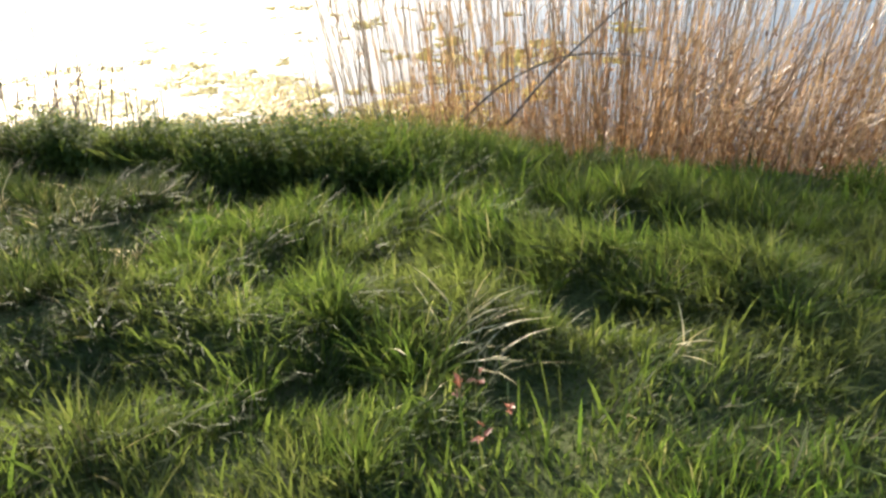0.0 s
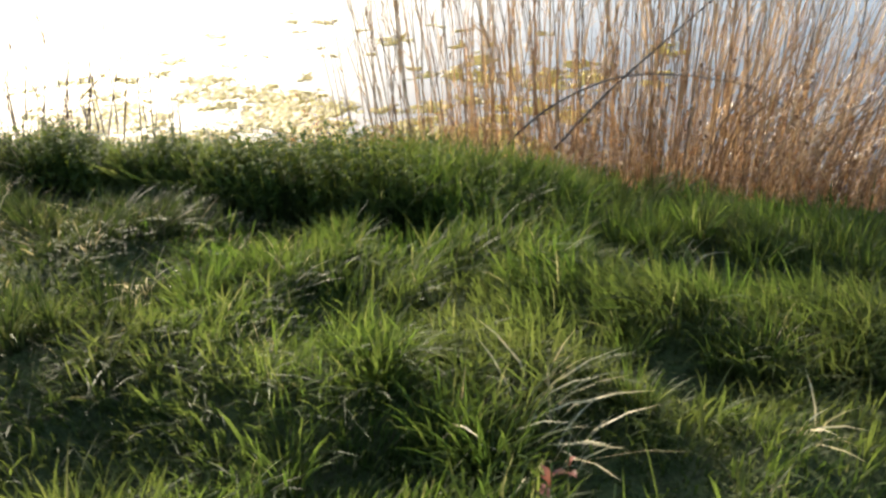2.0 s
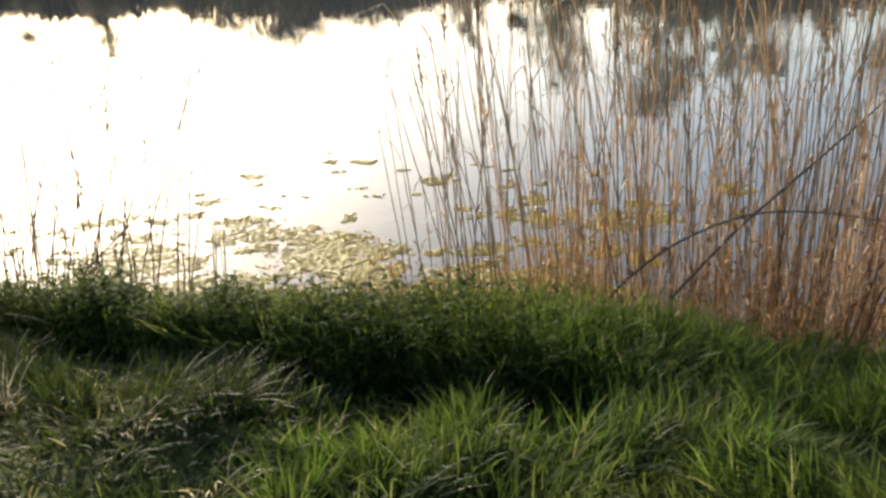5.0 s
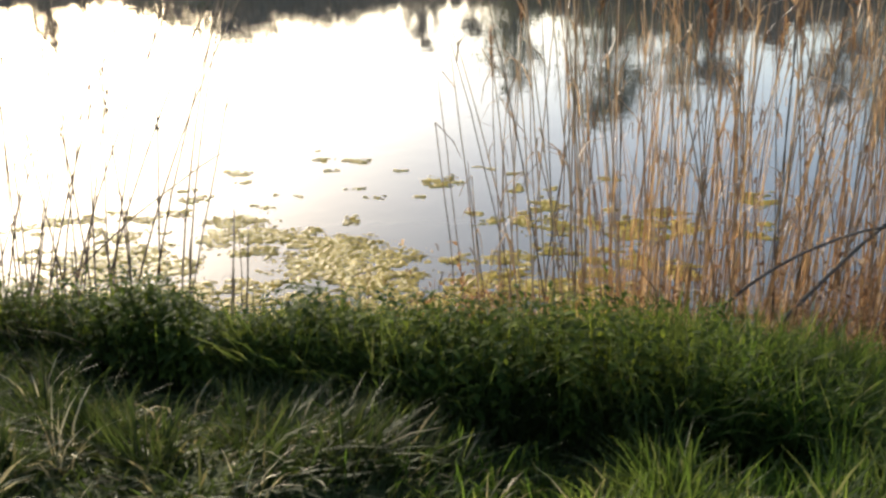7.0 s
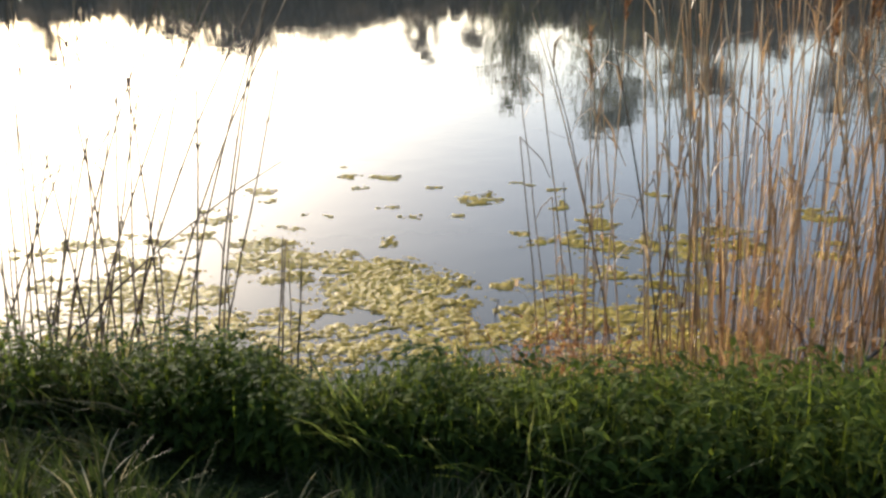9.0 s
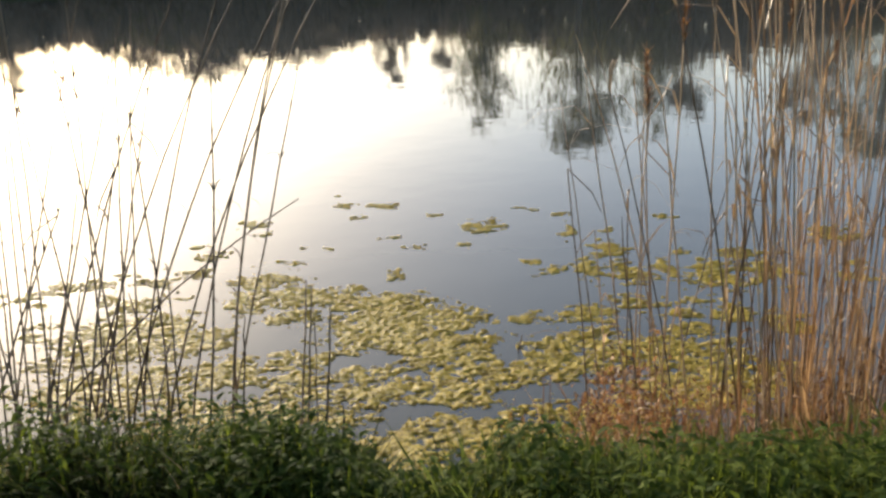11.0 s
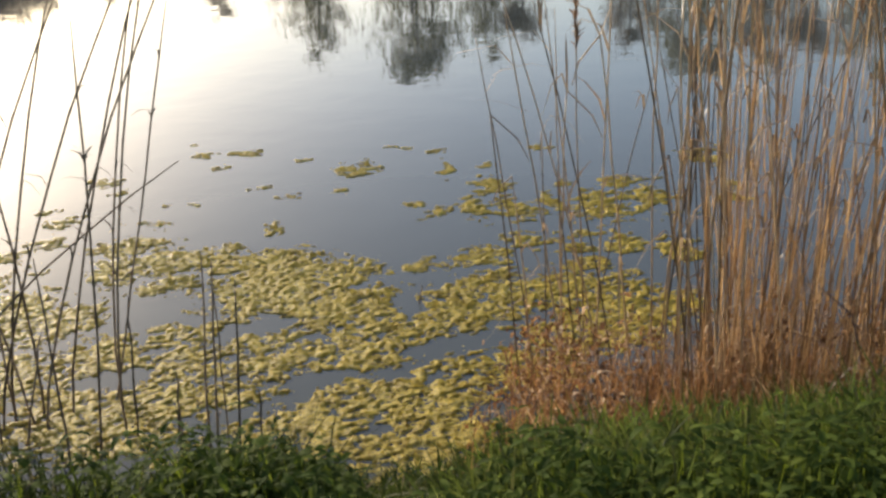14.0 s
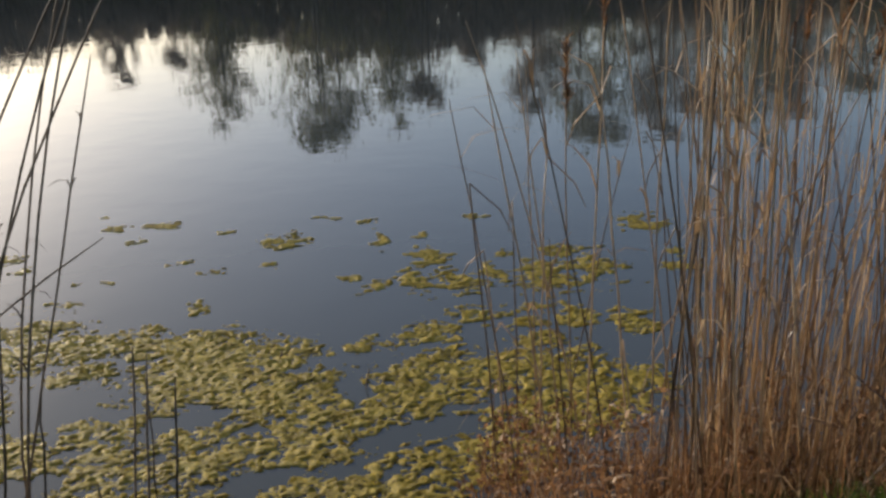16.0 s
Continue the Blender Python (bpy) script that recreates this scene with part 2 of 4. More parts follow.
def algae_material():
    m, nt, p = material("filamentous_algae")
    co = nt.nodes.new("ShaderNodeTexCoord")
    flat = nt.nodes.new("ShaderNodeMapping")
    flat.inputs["Scale"].default_value = (0.7, 1.15, 1.0)
    nt.links.new(co.outputs["Object"], flat.inputs["Vector"])
    n = noise_node(nt, 6, 5, 0.65)
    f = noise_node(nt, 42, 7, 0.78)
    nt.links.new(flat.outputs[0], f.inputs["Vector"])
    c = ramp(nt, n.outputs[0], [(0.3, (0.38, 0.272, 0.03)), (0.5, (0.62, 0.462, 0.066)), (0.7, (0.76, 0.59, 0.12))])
    # crevice shade put into the colour: low bump noise darkens, high spots lighten
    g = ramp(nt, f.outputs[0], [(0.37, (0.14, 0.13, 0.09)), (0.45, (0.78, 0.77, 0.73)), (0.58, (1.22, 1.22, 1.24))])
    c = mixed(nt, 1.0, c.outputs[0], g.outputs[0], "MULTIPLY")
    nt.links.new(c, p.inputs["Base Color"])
    p.inputs["Roughness"].default_value = 0.4
    p.inputs["Specular IOR Level"].default_value = 0.22
    t = nt.nodes.new("ShaderNodeBsdfTranslucent")
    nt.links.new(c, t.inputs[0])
    mx = nt.nodes.new("ShaderNodeMixShader")
    mx.inputs[0].default_value = 0.5
    nt.links.new(p.outputs[0], mx.inputs[1])
    nt.links.new(t.outputs[0], mx.inputs[2])
    nt.links.new(mx.outputs[0], nt.nodes["Material Output"].inputs[0])
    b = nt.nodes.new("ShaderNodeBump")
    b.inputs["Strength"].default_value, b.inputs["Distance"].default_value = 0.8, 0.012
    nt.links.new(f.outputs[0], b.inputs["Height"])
    nt.links.new(b.outputs[0], p.inputs["Normal"])
    return m


M_ALGAE = algae_material()


# ---- lie of the land ----
FAR = 86.0   # the far shore


def shore(x):
    """The water's edge."""
    x = np.asarray(x, float)
    return -3.38 + 0.38 * smooth(0.6, 1.4, x) - 0.25 * np.clip(x - 2.8, 0, 3.0) + 0.15 * (fbm(x * 0.9, x * 0 + 3, 8, 2) - 0.5)


# tussocky mounds and the hollows between them: place, reach, rise
MOUNDS = [(1.9, -6.95, 0.26, 0.09), (2.42, -7.0, 0.26, 0.11), (1.4, -6.85, 0.22, 0.08), (1.95, -5.95, 0.3, 0.05), (2.5, -5.9, 0.28, 0.06), (3.3, -5.5, 0.3, 0.08), (3.45, -6.5, 0.28, 0.09), (0.9, -5.95, 0.35, 0.035),
          (2.33, -6.3, 0.25, 0.05), (2.95, -6.4, 0.22, 0.05), (3.1, -7.2, 0.25, 0.06), (1.5, -7.7, 0.28, 0.06), (1.5, -7.42, 0.26, -0.12), (2.12, -7.38, 0.24, -0.11), (2.75, -7.35, 0.26, -0.09), (1.13, -6.45, 0.22, -0.06), (3.0, -6.85, 0.22, -0.08),
          (2.96, -6.05, 0.2, -0.06), (3.7, -5.9, 0.22, -0.08), (1.76, -6.62, 0.18, -0.05), (2.7, -6.6, 0.2, -0.05), (2.5, -5.52, 0.32, -0.10), (3.0, -5.75, 0.28, -0.10), (3.4, -5.98, 0.25, -0.07)]


def relief(x, y):
    out = 0.0
    for mx, my, r, dz in MOUNDS:
        out = out + dz * np.exp(-((x - mx) ** 2 + (1.3 * (y - my)) ** 2) / (r * r))
    return out


def ground_z(x, y):
    x, y = np.asarray(x, float), np.asarray(y, float)
    inland = (shore(x) - y) * (1.24 - 0.24 * smooth(0.6, 1.4, x))
    rough = smooth(0.0, 0.6, inland)
    near = np.interp(inland + 0.2 * rough * (fbm(x * 1.3, y * 1.3, 3, 2) - 0.5), [-0.9, 0, 0.45, 1.6, 2.0, 3.3, 4.5, 8, 14], [-0.45, 0, 0.30, 0.98, 1.10, 1.40, 1.60, 2.0, 2.2])
    near = near + rough * (0.12 * (fbm(x * 1.7, y * 1.7, 11, 3) - 0.5) - 0.04 * np.clip(x - 1.0, 0, 3) * smooth(1.2, 2.2, inland))
    near = near + 0.7 * relief(x, y)
    beyond = -0.45 + 1.35 * smooth(FAR - 2, FAR + 4, y)
    edge = -0.45 + 1.3 * smooth(78, 92, np.abs(x - 12))
    return np.maximum(np.maximum(near, beyond), np.where(y > -2, edge, -1))


def axis(fine_a, fine_b, step, low, high):
    mid = np.arange(fine_a, fine_b + 1e-6, step)
    right = [fine_b]
    s = step
    while right[-1] < high:
        s = min(s * 1.25, 40)
        right.append(right[-1] + s)
    left = [fine_a]
    s = step
    while left[-1] > low:
        s = min(s * 1.25, 40)
        left.append(left[-1] - s)
    return np.concatenate([np.array(left[1:])[::-1], mid, np.array(right[1:])])


def build_ground():
    xs = axis(-3.5, 6.0, 0.06, -900, 900)
    ys = np.unique(np.concatenate([axis(-9.0, -2.4, 0.06, -400, 60), np.arange(62, 100, 2.0), np.arange(110, 1600, 60.0)]))
    gx, gy = np.meshgrid(xs, ys)
    gz = ground_z(gx, gy)
    n, k = len(xs), len(ys)
    o = (np.arange(k - 1)[:, None] * n + np.arange(n - 1)[None, :]).ravel()
    me = make_mesh("ground", np.stack([gx, gy, gz], 2), np.stack([o, o + 1, o + n + 1, o + n], 1), materials=[M_SOIL])
    tagged(new("ground", me), "damp grassy bank soil sloping to the pond", "ground", kind="structure")


build_ground()
me = make_mesh("water", [(-95, -9, 0), (115, -9, 0), (115, FAR + 4, 0), (-95, FAR + 4, 0)], [(0, 1, 2, 3)], materials=[M_WATER])
tagged(new("water", me), "calm dark pond water mirroring trees and sky", "water", kind="structure")


# ---- far bank ----
def tree_parts(seed, height, spread, bare, trunks=1, clear=0.35, leaves=1500, limbs=34):
    """Trunk, limbs and crown of one tree, as mesh data."""
    r = random.Random(seed)
    out, tips = [], []
    for k in range(trunks):
        ox, oy = (r.uniform(-0.09, 0.09) * height * (trunks > 1), r.uniform(-0.05, 0.05) * height * (trunks > 1))
        lx, ly = r.uniform(-0.05, 0.05) * height, r.uniform(-0.04, 0.04) * height
        pts = [(ox + lx * s * s + r.uniform(-0.08, 0.08), oy + ly * s * s, height * 0.93 * s - 0.3) for s in np.linspace(0, 1, 7)]
        base = height * 0.0155 / (trunks ** 0.3)
        rad = [base * (1.25 if i == 0 else 1) * (1 - 0.88 * i / 6) for i in range(7)]
        v, q = tube(pts, rad, 7)
        out.append(("trunk", make_mesh("trunk", v, q, materials=[M_BARK])))
        for j in range(int(limbs / trunks ** 0.5)):
            s = r.uniform(clear, 0.95)
            i = min(int(s * 6), 5)
            a = Vector(pts[i]).lerp(Vector(pts[i + 1]), s * 6 - i)
            az, reach = r.uniform(0, 2 * math.pi), spread * r.uniform(0.6, 1.05) * (1.15 - 0.82 * max(s - 0.55, 0) * 2 - 0.4 * max(0.5 - s, 0) * 2)
            d = Vector((math.cos(az), math.sin(az), r.uniform(0.35, 0.9)))
            b1, b2 = a + d * reach * 0.5, a + d * reach + Vector((0, 0, -0.12 * reach))
            br = rad[i] * 0.5
            v, q = tube([a, b1, b2], [br, br * 0.6, br * 0.15], 5)
            out.append(("limb", make_mesh("limb", v, q, materials=[M_BARK])))
            tips += [(a.lerp(b1, 0.6), reach * 0.25), (b1, reach * 0.34), (b1.lerp(b2, 0.55), reach * 0.34), (b2, reach * 0.3)]
        tips += [(Vector(pts[6]), spread * 0.3), (Vector(pts[5]), spread * 0.35)]
    nr = np.random.default_rng(seed)
    idx = nr.integers(0, len(tips), leaves)
    cen = np.array([tuple(tips[i][0]) for i in idx]) + nr.normal(0, 1, (leaves, 3)) * np.array([tips[i][1] for i in idx])[:, None] * np.array([0.9, 0.9, 0.8])
    keep = vnoise(cen[:, 0] * 1.2 + seed, cen[:, 2] * 0.8, seed) > 0.3
    cen = cen[keep]
    n = len(cen)
    size = nr.uniform(0.06, 0.17, n) * max(height, 9) / 13
    u, w = nr.normal(0, 1, (n, 3)), nr.normal(0, 1, (n, 3))
    u /= np.linalg.norm(u, axis=1)[:, None]
    w[:, 2] -= 1.6
    w /= np.linalg.norm(w, axis=1)[:, None]
    thin = 0.3 if bare else 0.6
    long = 2.8 if bare else 1.4
    v = np.stack([cen - u * (size * thin)[:, None], cen + w * (size * long)[:, None], cen + u * (size * thin)[:, None], cen - w * (size * long * 0.8)[:, None]], 1).reshape(-1, 3)
    o = np.arange(n) * 4
    out.append(("crown", make_mesh("crown", v, np.stack([o, o + 1, o + 2, o + 3], 1), materials=[M_TWIG if bare else M_CROWN], shade=False)))
    return out


def build_tree(name, seed, height, spread, bare, label, trunks=1, clear=0.35, leaves=1500, group="trees on the far bank", limbs=34):
    e = new(name)
    for pname, data in tree_parts(seed, height, spread, bare, trunks, clear, leaves, limbs):
        part(pname, data, e)
    return tagged(e, label, "tree", group=group)


def stand(ob, x, y, s, turn):
    z = float(ground_z(x, y))
    return pose(x, y, z, 0, 0, turn) @ Matrix.Diagonal((s, s, s, 1))


kinds = [
    (build_tree("deciduous_tree", 1, 14, 3.0, False, "tall tree with fresh dark green leaves on the far bank", 1, 0.16, 8800), 14),
    (build_tree("deciduous_tree", 2, 15, 3.6, False, "several-stemmed tree with dark trunks and leafy crown", 3, 0.18, 10500), 15),
    (build_tree("deciduous_tree", 3, 12, 2.6, True, "nearly bare grey-brown tree on the far bank", 1, 0.2, 8500), 12),
    (build_tree("deciduous_tree", 4, 11, 2.2, True, "slender twiggy tree just coming into leaf", 2, 0.22, 5600), 11),
    (build_tree("bush", 5, 4.0, 2.2, True, "low twiggy grey-brown bush by the far water", 3, 0.1, 3400, "bushes on the far bank", 16), 4),
    (build_tree("bush", 6, 3.2, 2.0, False, "low green-leaved bush by the far water", 3, 0.08, 2300, "bushes on the far bank", 16), 3.2),
]
TREES = [(2.0, 0, 16.4), (12.4, 1, 19.4), (19.4, 0, 17.4), (24.0, 3, 15.8), (29.8, 3, 11.2), (35.8, 2, 18.0), (44.0, 1, 21.8), (52.0, 2, 22.5), (59.0, 3, 20.5), (65.0, 0, 23.5), (71.0, 2, 21.5),
         (79.0, 1, 18.0), (87.0, 0, 15.0), (-2.0, 3, 9.6), (-8.0, 2, 11.2), (-14.5, 4, 6.4), (-17.5, 4, 7.4), (-20.5, 4, 7.6), (-23.5, 4, 6.8), (-26.5, 4, 8.4), (-29.5, 4, 9.4), (-32.5, 5, 8.2), (-36.0, 4, 7.6), (-40.0, 4, 5.8), (-49, 2, 11.0), (-58, 3, 9.0), (-68, 2, 11.0)]
first = set()
turner = random.Random(3)
for x, k, h in TREES:
    ob, h0 = kinds[k]
    m = stand(ob, x + 1.5, FAR + 3 + turner.uniform(-0.8, 1.2), h / h0, turner.uniform(0, 360) if k not in first else 0)
    if k not in first:
        first.add(k)
        ob.matrix_world = m
    else:
        c = copy_thing(ob, pose(0, 0, 0))
        c.matrix_basis = m
x = -70.0
while x < 95:
    k = 4 if turner.random() < 0.6 else 5
    ob, h0 = kinds[k]
    m = stand(ob, x, FAR + 4.5 + turner.uniform(0, 3), turner.uniform(0.6, 1.05), turner.uniform(0, 360))
    if k not in first:
        first.add(k)
        ob.matrix_world = m
    else:
        copy_thing(ob, pose(0, 0, 0)).matrix_basis = m
    x += turner.uniform(2.6, 4.6)


def build_wood():
    """The close thicket behind the trees, too far off to tell plant from plant."""
    n = 50000
    px = rng.uniform(-120, 150, n)
    top = 3.4 + 4.2 * fbm(px * 0.11, px * 0 + 5, 21, 3) + 3.4 * smooth(-2, 14, px) + 2.4 * np.exp(-((px + 25) / 10) ** 2) + 1.6 * (fbm(px * 0.7, px * 0 + 9, 23, 2) - 0.5)
    py = FAR + rng.uniform(9, 15, n)
    pz = 0.3 + top * rng.uniform(0, 1, n) ** 1.1
    cen = np.stack([px, py, pz], 1)
    s = rng.uniform(0.32, 0.8, n)
    u = rng.normal(0, 1, (n, 3)) * (s * 0.5)[:, None]
    w = rng.normal(0, 0.5, (n, 3)) * s[:, None] + np.array([0, 0, 1.0]) * s[:, None]
    v = np.stack([cen - u, cen - w, cen + u, cen + w], 1).reshape(-1, 3)
    o = np.arange(n) * 4
    me = make_mesh("woodland", v, np.stack([o, o + 1, o + 2, o + 3], 1), materials=[M_THICKET], shade=False)
    tagged(new("woodland", me), "dark grey-brown bare thicket behind the far bank", "woodland", kind="stuff")


build_wood()

# ---- floating algae ----
# centres and half-widths of rafts, islets and the open channels between them
RAFTS = [(0.13, -0.99, 0.53, 0.39), (0.08, -0.57, 0.25, 0.18), (0.37, -1.35, 0.47, 0.17), (-0.69, -0.44, 0.39, 0.22), (-1.04, -0.05, 0.26, 0.18), (-1.05, -0.49, 0.21, 0.26), (-0.69, -0.82, 0.23, 0.11), (-0.38, -0.28, 0.18, 0.11),
         (-0.56, -1.54, 0.12, 0.14), (-0.35, -1.55, 0.1, 0.12), (1.04, -1.77, 0.24, 0.28), (0.58, -1.93, 0.31, 0.27), (-0.05, -1.95, 0.3, 0.3), (0.47, -2.13, 0.24, 0.14), (1.27, -1.39, 0.19, 0.11), (1.52, -1.51, 0.29, 0.17)]
RAFTS += [(1.82, -1.45, 0.26, 0.14), (2.03, -1.73, 0.4, 0.36), (2.34, -1.92, 0.27, 0.25), (1.74, -2.12, 0.31, 0.25), (1.08, -2.37, 0.34, 0.18), (1.41, -2.42, 0.32, 0.22), (1.44, -0.89, 0.21, 0.11), (1.05, -0.96, 0.14, 0.08), (1.45, -1.25, 0.17, 0.08)]
RAFTS += [(-0.9, -1.68, 0.17, 0.14), (-0.79, -1.88, 0.16, 0.11), (-0.45, -1.88, 0.22, 0.22), (0.51, -2.42, 0.26, 0.09), (-0.63, -2.28, 0.65, 0.24), (0.54, -2.6, 0.6, 0.22), (0.19, -2.84, 0.77, 0.2), (0.86, -2.98, 0.51, 0.19), (0.4, -3.2, 0.7, 0.2), (-0.85, -2.61, 0.4, 0.18),
          (-1.27, -1.19, 0.24, 0.23), (-0.94, -1.75, 0.28, 0.23), (-1.81, -1.15, 0.44, 0.46), (-1.66, -1.93, 0.45, 0.35)]
RAFTS += [(2.06, -1.96, 0.35, 0.36), (1.12, -1.65, 0.24, 0.3), (0.42, -1.57, 0.42, 0.17), (0.36, -1.98, 0.34, 0.17), (0.51, -2.45, 0.35, 0.12), (1.02, -2.36, 0.29, 0.12), (0.24, -2.66, 0.4, 0.15), (0.66, -2.71, 0.27, 0.11), (-0.92, -2.39, 0.44, 0.3), (-0.45, -2.02, 0.19, 0.11), (-0.11, -0.63, 0.39, 0.16), (0.03, -1.12, 0.42, 0.33), (1.73, -1.5, 0.25, 0.13), (1.43, -1.82, 0.17, 0.18)]
ISLETS = [(0.79, 1.31, 0.16, 0.2), (0.6, 0.77, 0.07, 0.06), (0.01, 0.06, 0.08, 0.1), (1.56, 1.66, 0.08, 0.06), (1.6, 1.14, 0.05, 0.25), (-0.05, 1.05, 0.09, 0.06), (0.19, 0.74, 0.09, 0.06), (-0.25, 2.12, 0.17, 0.08), (-0.6, 2.2, 0.1, 0.08), (-0.77, 2.61, 0.06, 0.05), (-0.42, 1.73, 0.07, 0.05), (-1.52, 1.61, 0.14, 0.12), (-1.34, 1.27, 0.06, 0.05), (-0.63, 0.78, 0.07, 0.06), (-0.84, 0.84, 0.06, 0.06), (1.16, 0.21, 0.05, 0.08), (1.29, 0.02, 0.1, 0.1), (1.63, 0.01, 0.11, 0.23), (1.88, 0.52, 0.13, 0.2), (1.98, -0.06, 0.16, 0.2), (2.24, 0.03, 0.08, 0.2), (2.5, 0.42, 0.1, 0.07), (2.55, -0.23, 0.2, 0.27)]
ISLETS += [(2.99, -0.12, 0.2, 0.33), (2.89, 0.26, 0.12, 0.11), (3.81, 0.79, 0.2, 0.24), (3.75, -0.0, 0.09, 0.11), (3.63, -0.35, 0.09, 0.1), (1.9, -0.67, 0.16, 0.13), (2.36, -0.71, 0.16, 0.08), (2.17, -0.96, 0.16, 0.1), (2.48, -0.99, 0.12, 0.14), (1.5, -0.88, 0.18, 0.14), (1.07, -0.94, 0.14, 0.09), (1.47, -1.21, 0.17, 0.07), (2.15, -1.21, 0.15, 0.13), (2.81, -1.14, 0.13, 0.18), (-1.62, 0.63, 0.14, 0.11), (-1.75, 0.25, 0.14, 0.09), (-1.02, -0.01, 0.22, 0.12), (-1.82, 0.95, 0.1, 0.07), (0.32, 1.72, 0.11, 0.05), (1.31, 1.83, 0.08, 0.05), (1.93, 1.08, 0.06, 0.05), (1.15, 1.88, 0.06, 0.05), (2.51, 1.44, 0.08, 0.05)]
CHANNELS = [(0.95, -2.07, 0.27, 0.08), (1.29, -2.04, 0.23, 0.07), (0.24, -2.28, 0.23, 0.08), (0.87, -1.52, 0.09, 0.12), (-0.07, -1.58, 0.27, 0.08), (1.01, -2.43, 0.08, 0.03), (1.47, -1.89, 0.27, 0.05), (-0.83, -1.98, 0.27, 0.09), (0.15, -2.42, 0.13, 0.05),
            (0.51, -2.82, 0.12, 0.05), (-0.21, -2.51, 0.11, 0.07), (-0.25, -2.75, 0.08, 0.07)]


def algae_field(x, y):
    wx = x + 0.16 * (fbm(x * 2.2, y * 2.2, 41, 3) - 0.5) + 0.12 * (fbm(x * 11, y * 11, 43, 2) - 0.5)
    wy = y + 0.12 * (fbm(x * 2.2, y * 2.2, 47, 3) - 0.5) + 0.08 * (fbm(x * 11, y * 11, 49, 2) - 0.5)
    f = np.full(x.shape, -1.0)
    for cx, cy, rx, ry in RAFTS:
        f = np.maximum(f, 1.0 - np.sqrt(((wx - cx) / rx / 1.05) ** 2 + ((wy - cy) / ry / 1.05) ** 2))
    torn = 1.9 * (fbm(x * 8, y * 20, 55, 3) - 0.5)
    for cx, cy, rx, ry in ISLETS:
        f = np.maximum(f, 0.92 - 0.12 * (cy > 0.7) + torn - np.sqrt(((wx - cx) / rx / 1.1) ** 2 + ((wy - cy) / ry / 1.1) ** 2))
    # loose flecks drift on the sunny side
    zone = smooth(-3.6, -2.6, x) * (1 - smooth(-1.1, -0.6, x)) * smooth(-2.8, -2.2, y) * (1 - smooth(-0.2, 0.6, y))
    fleck = smooth(0.53, 0.68, fbm(x * 3.6, y * 4.6, 53, 3)) * 0.7 - 0.5
    f = np.maximum(f, np.where(zone > 0.05, fleck - 0.2 * (1 - zone), -1))
    f = np.clip(f, -1, 0.40) + 0.7 * (fbm(x * 7.5, y * 11, 59, 3) - 0.44) + 0.8 * (fbm(x * 22, y * 34, 67, 2) - 0.43) + 0.5 * (fbm(x * 44, y * 60, 69, 2) - 0.5)
    f = f - 0.5 * (1 - smooth(0.0, 0.05, np.abs(fbm(x * 4.2, y * 6, 97, 3) - 0.5)))
    f = f - 0.42 * (1 - smooth(0.0, 0.05, np.abs(fbm(x * 10, y * 15, 99, 2) - 0.5)))
    f = f - 0.42 * (1 - smooth(0.0, 0.07, np.abs(fbm(x * 17, y * 34, 101, 2) - 0.5)))
    # the thickest raft is hardly torn
    f = f + 0.35 * smooth(0.0, 0.35, 1.0 - np.sqrt(((wx - 0.06) / 0.5) ** 2 + ((wy + 1.0) / 0.38) ** 2))
    for cx, cy, rx, ry in CHANNELS:
        f = f - 0.95 * smooth(0.0, 0.5, 1.05 - np.sqrt(((wx - cx) / rx) ** 2 + ((wy - cy - 0.12 * (wx - cx)) / ry) ** 2))
    return f - 2.0 * smooth(0.0, 0.2, shore(x) - y - 0.05)


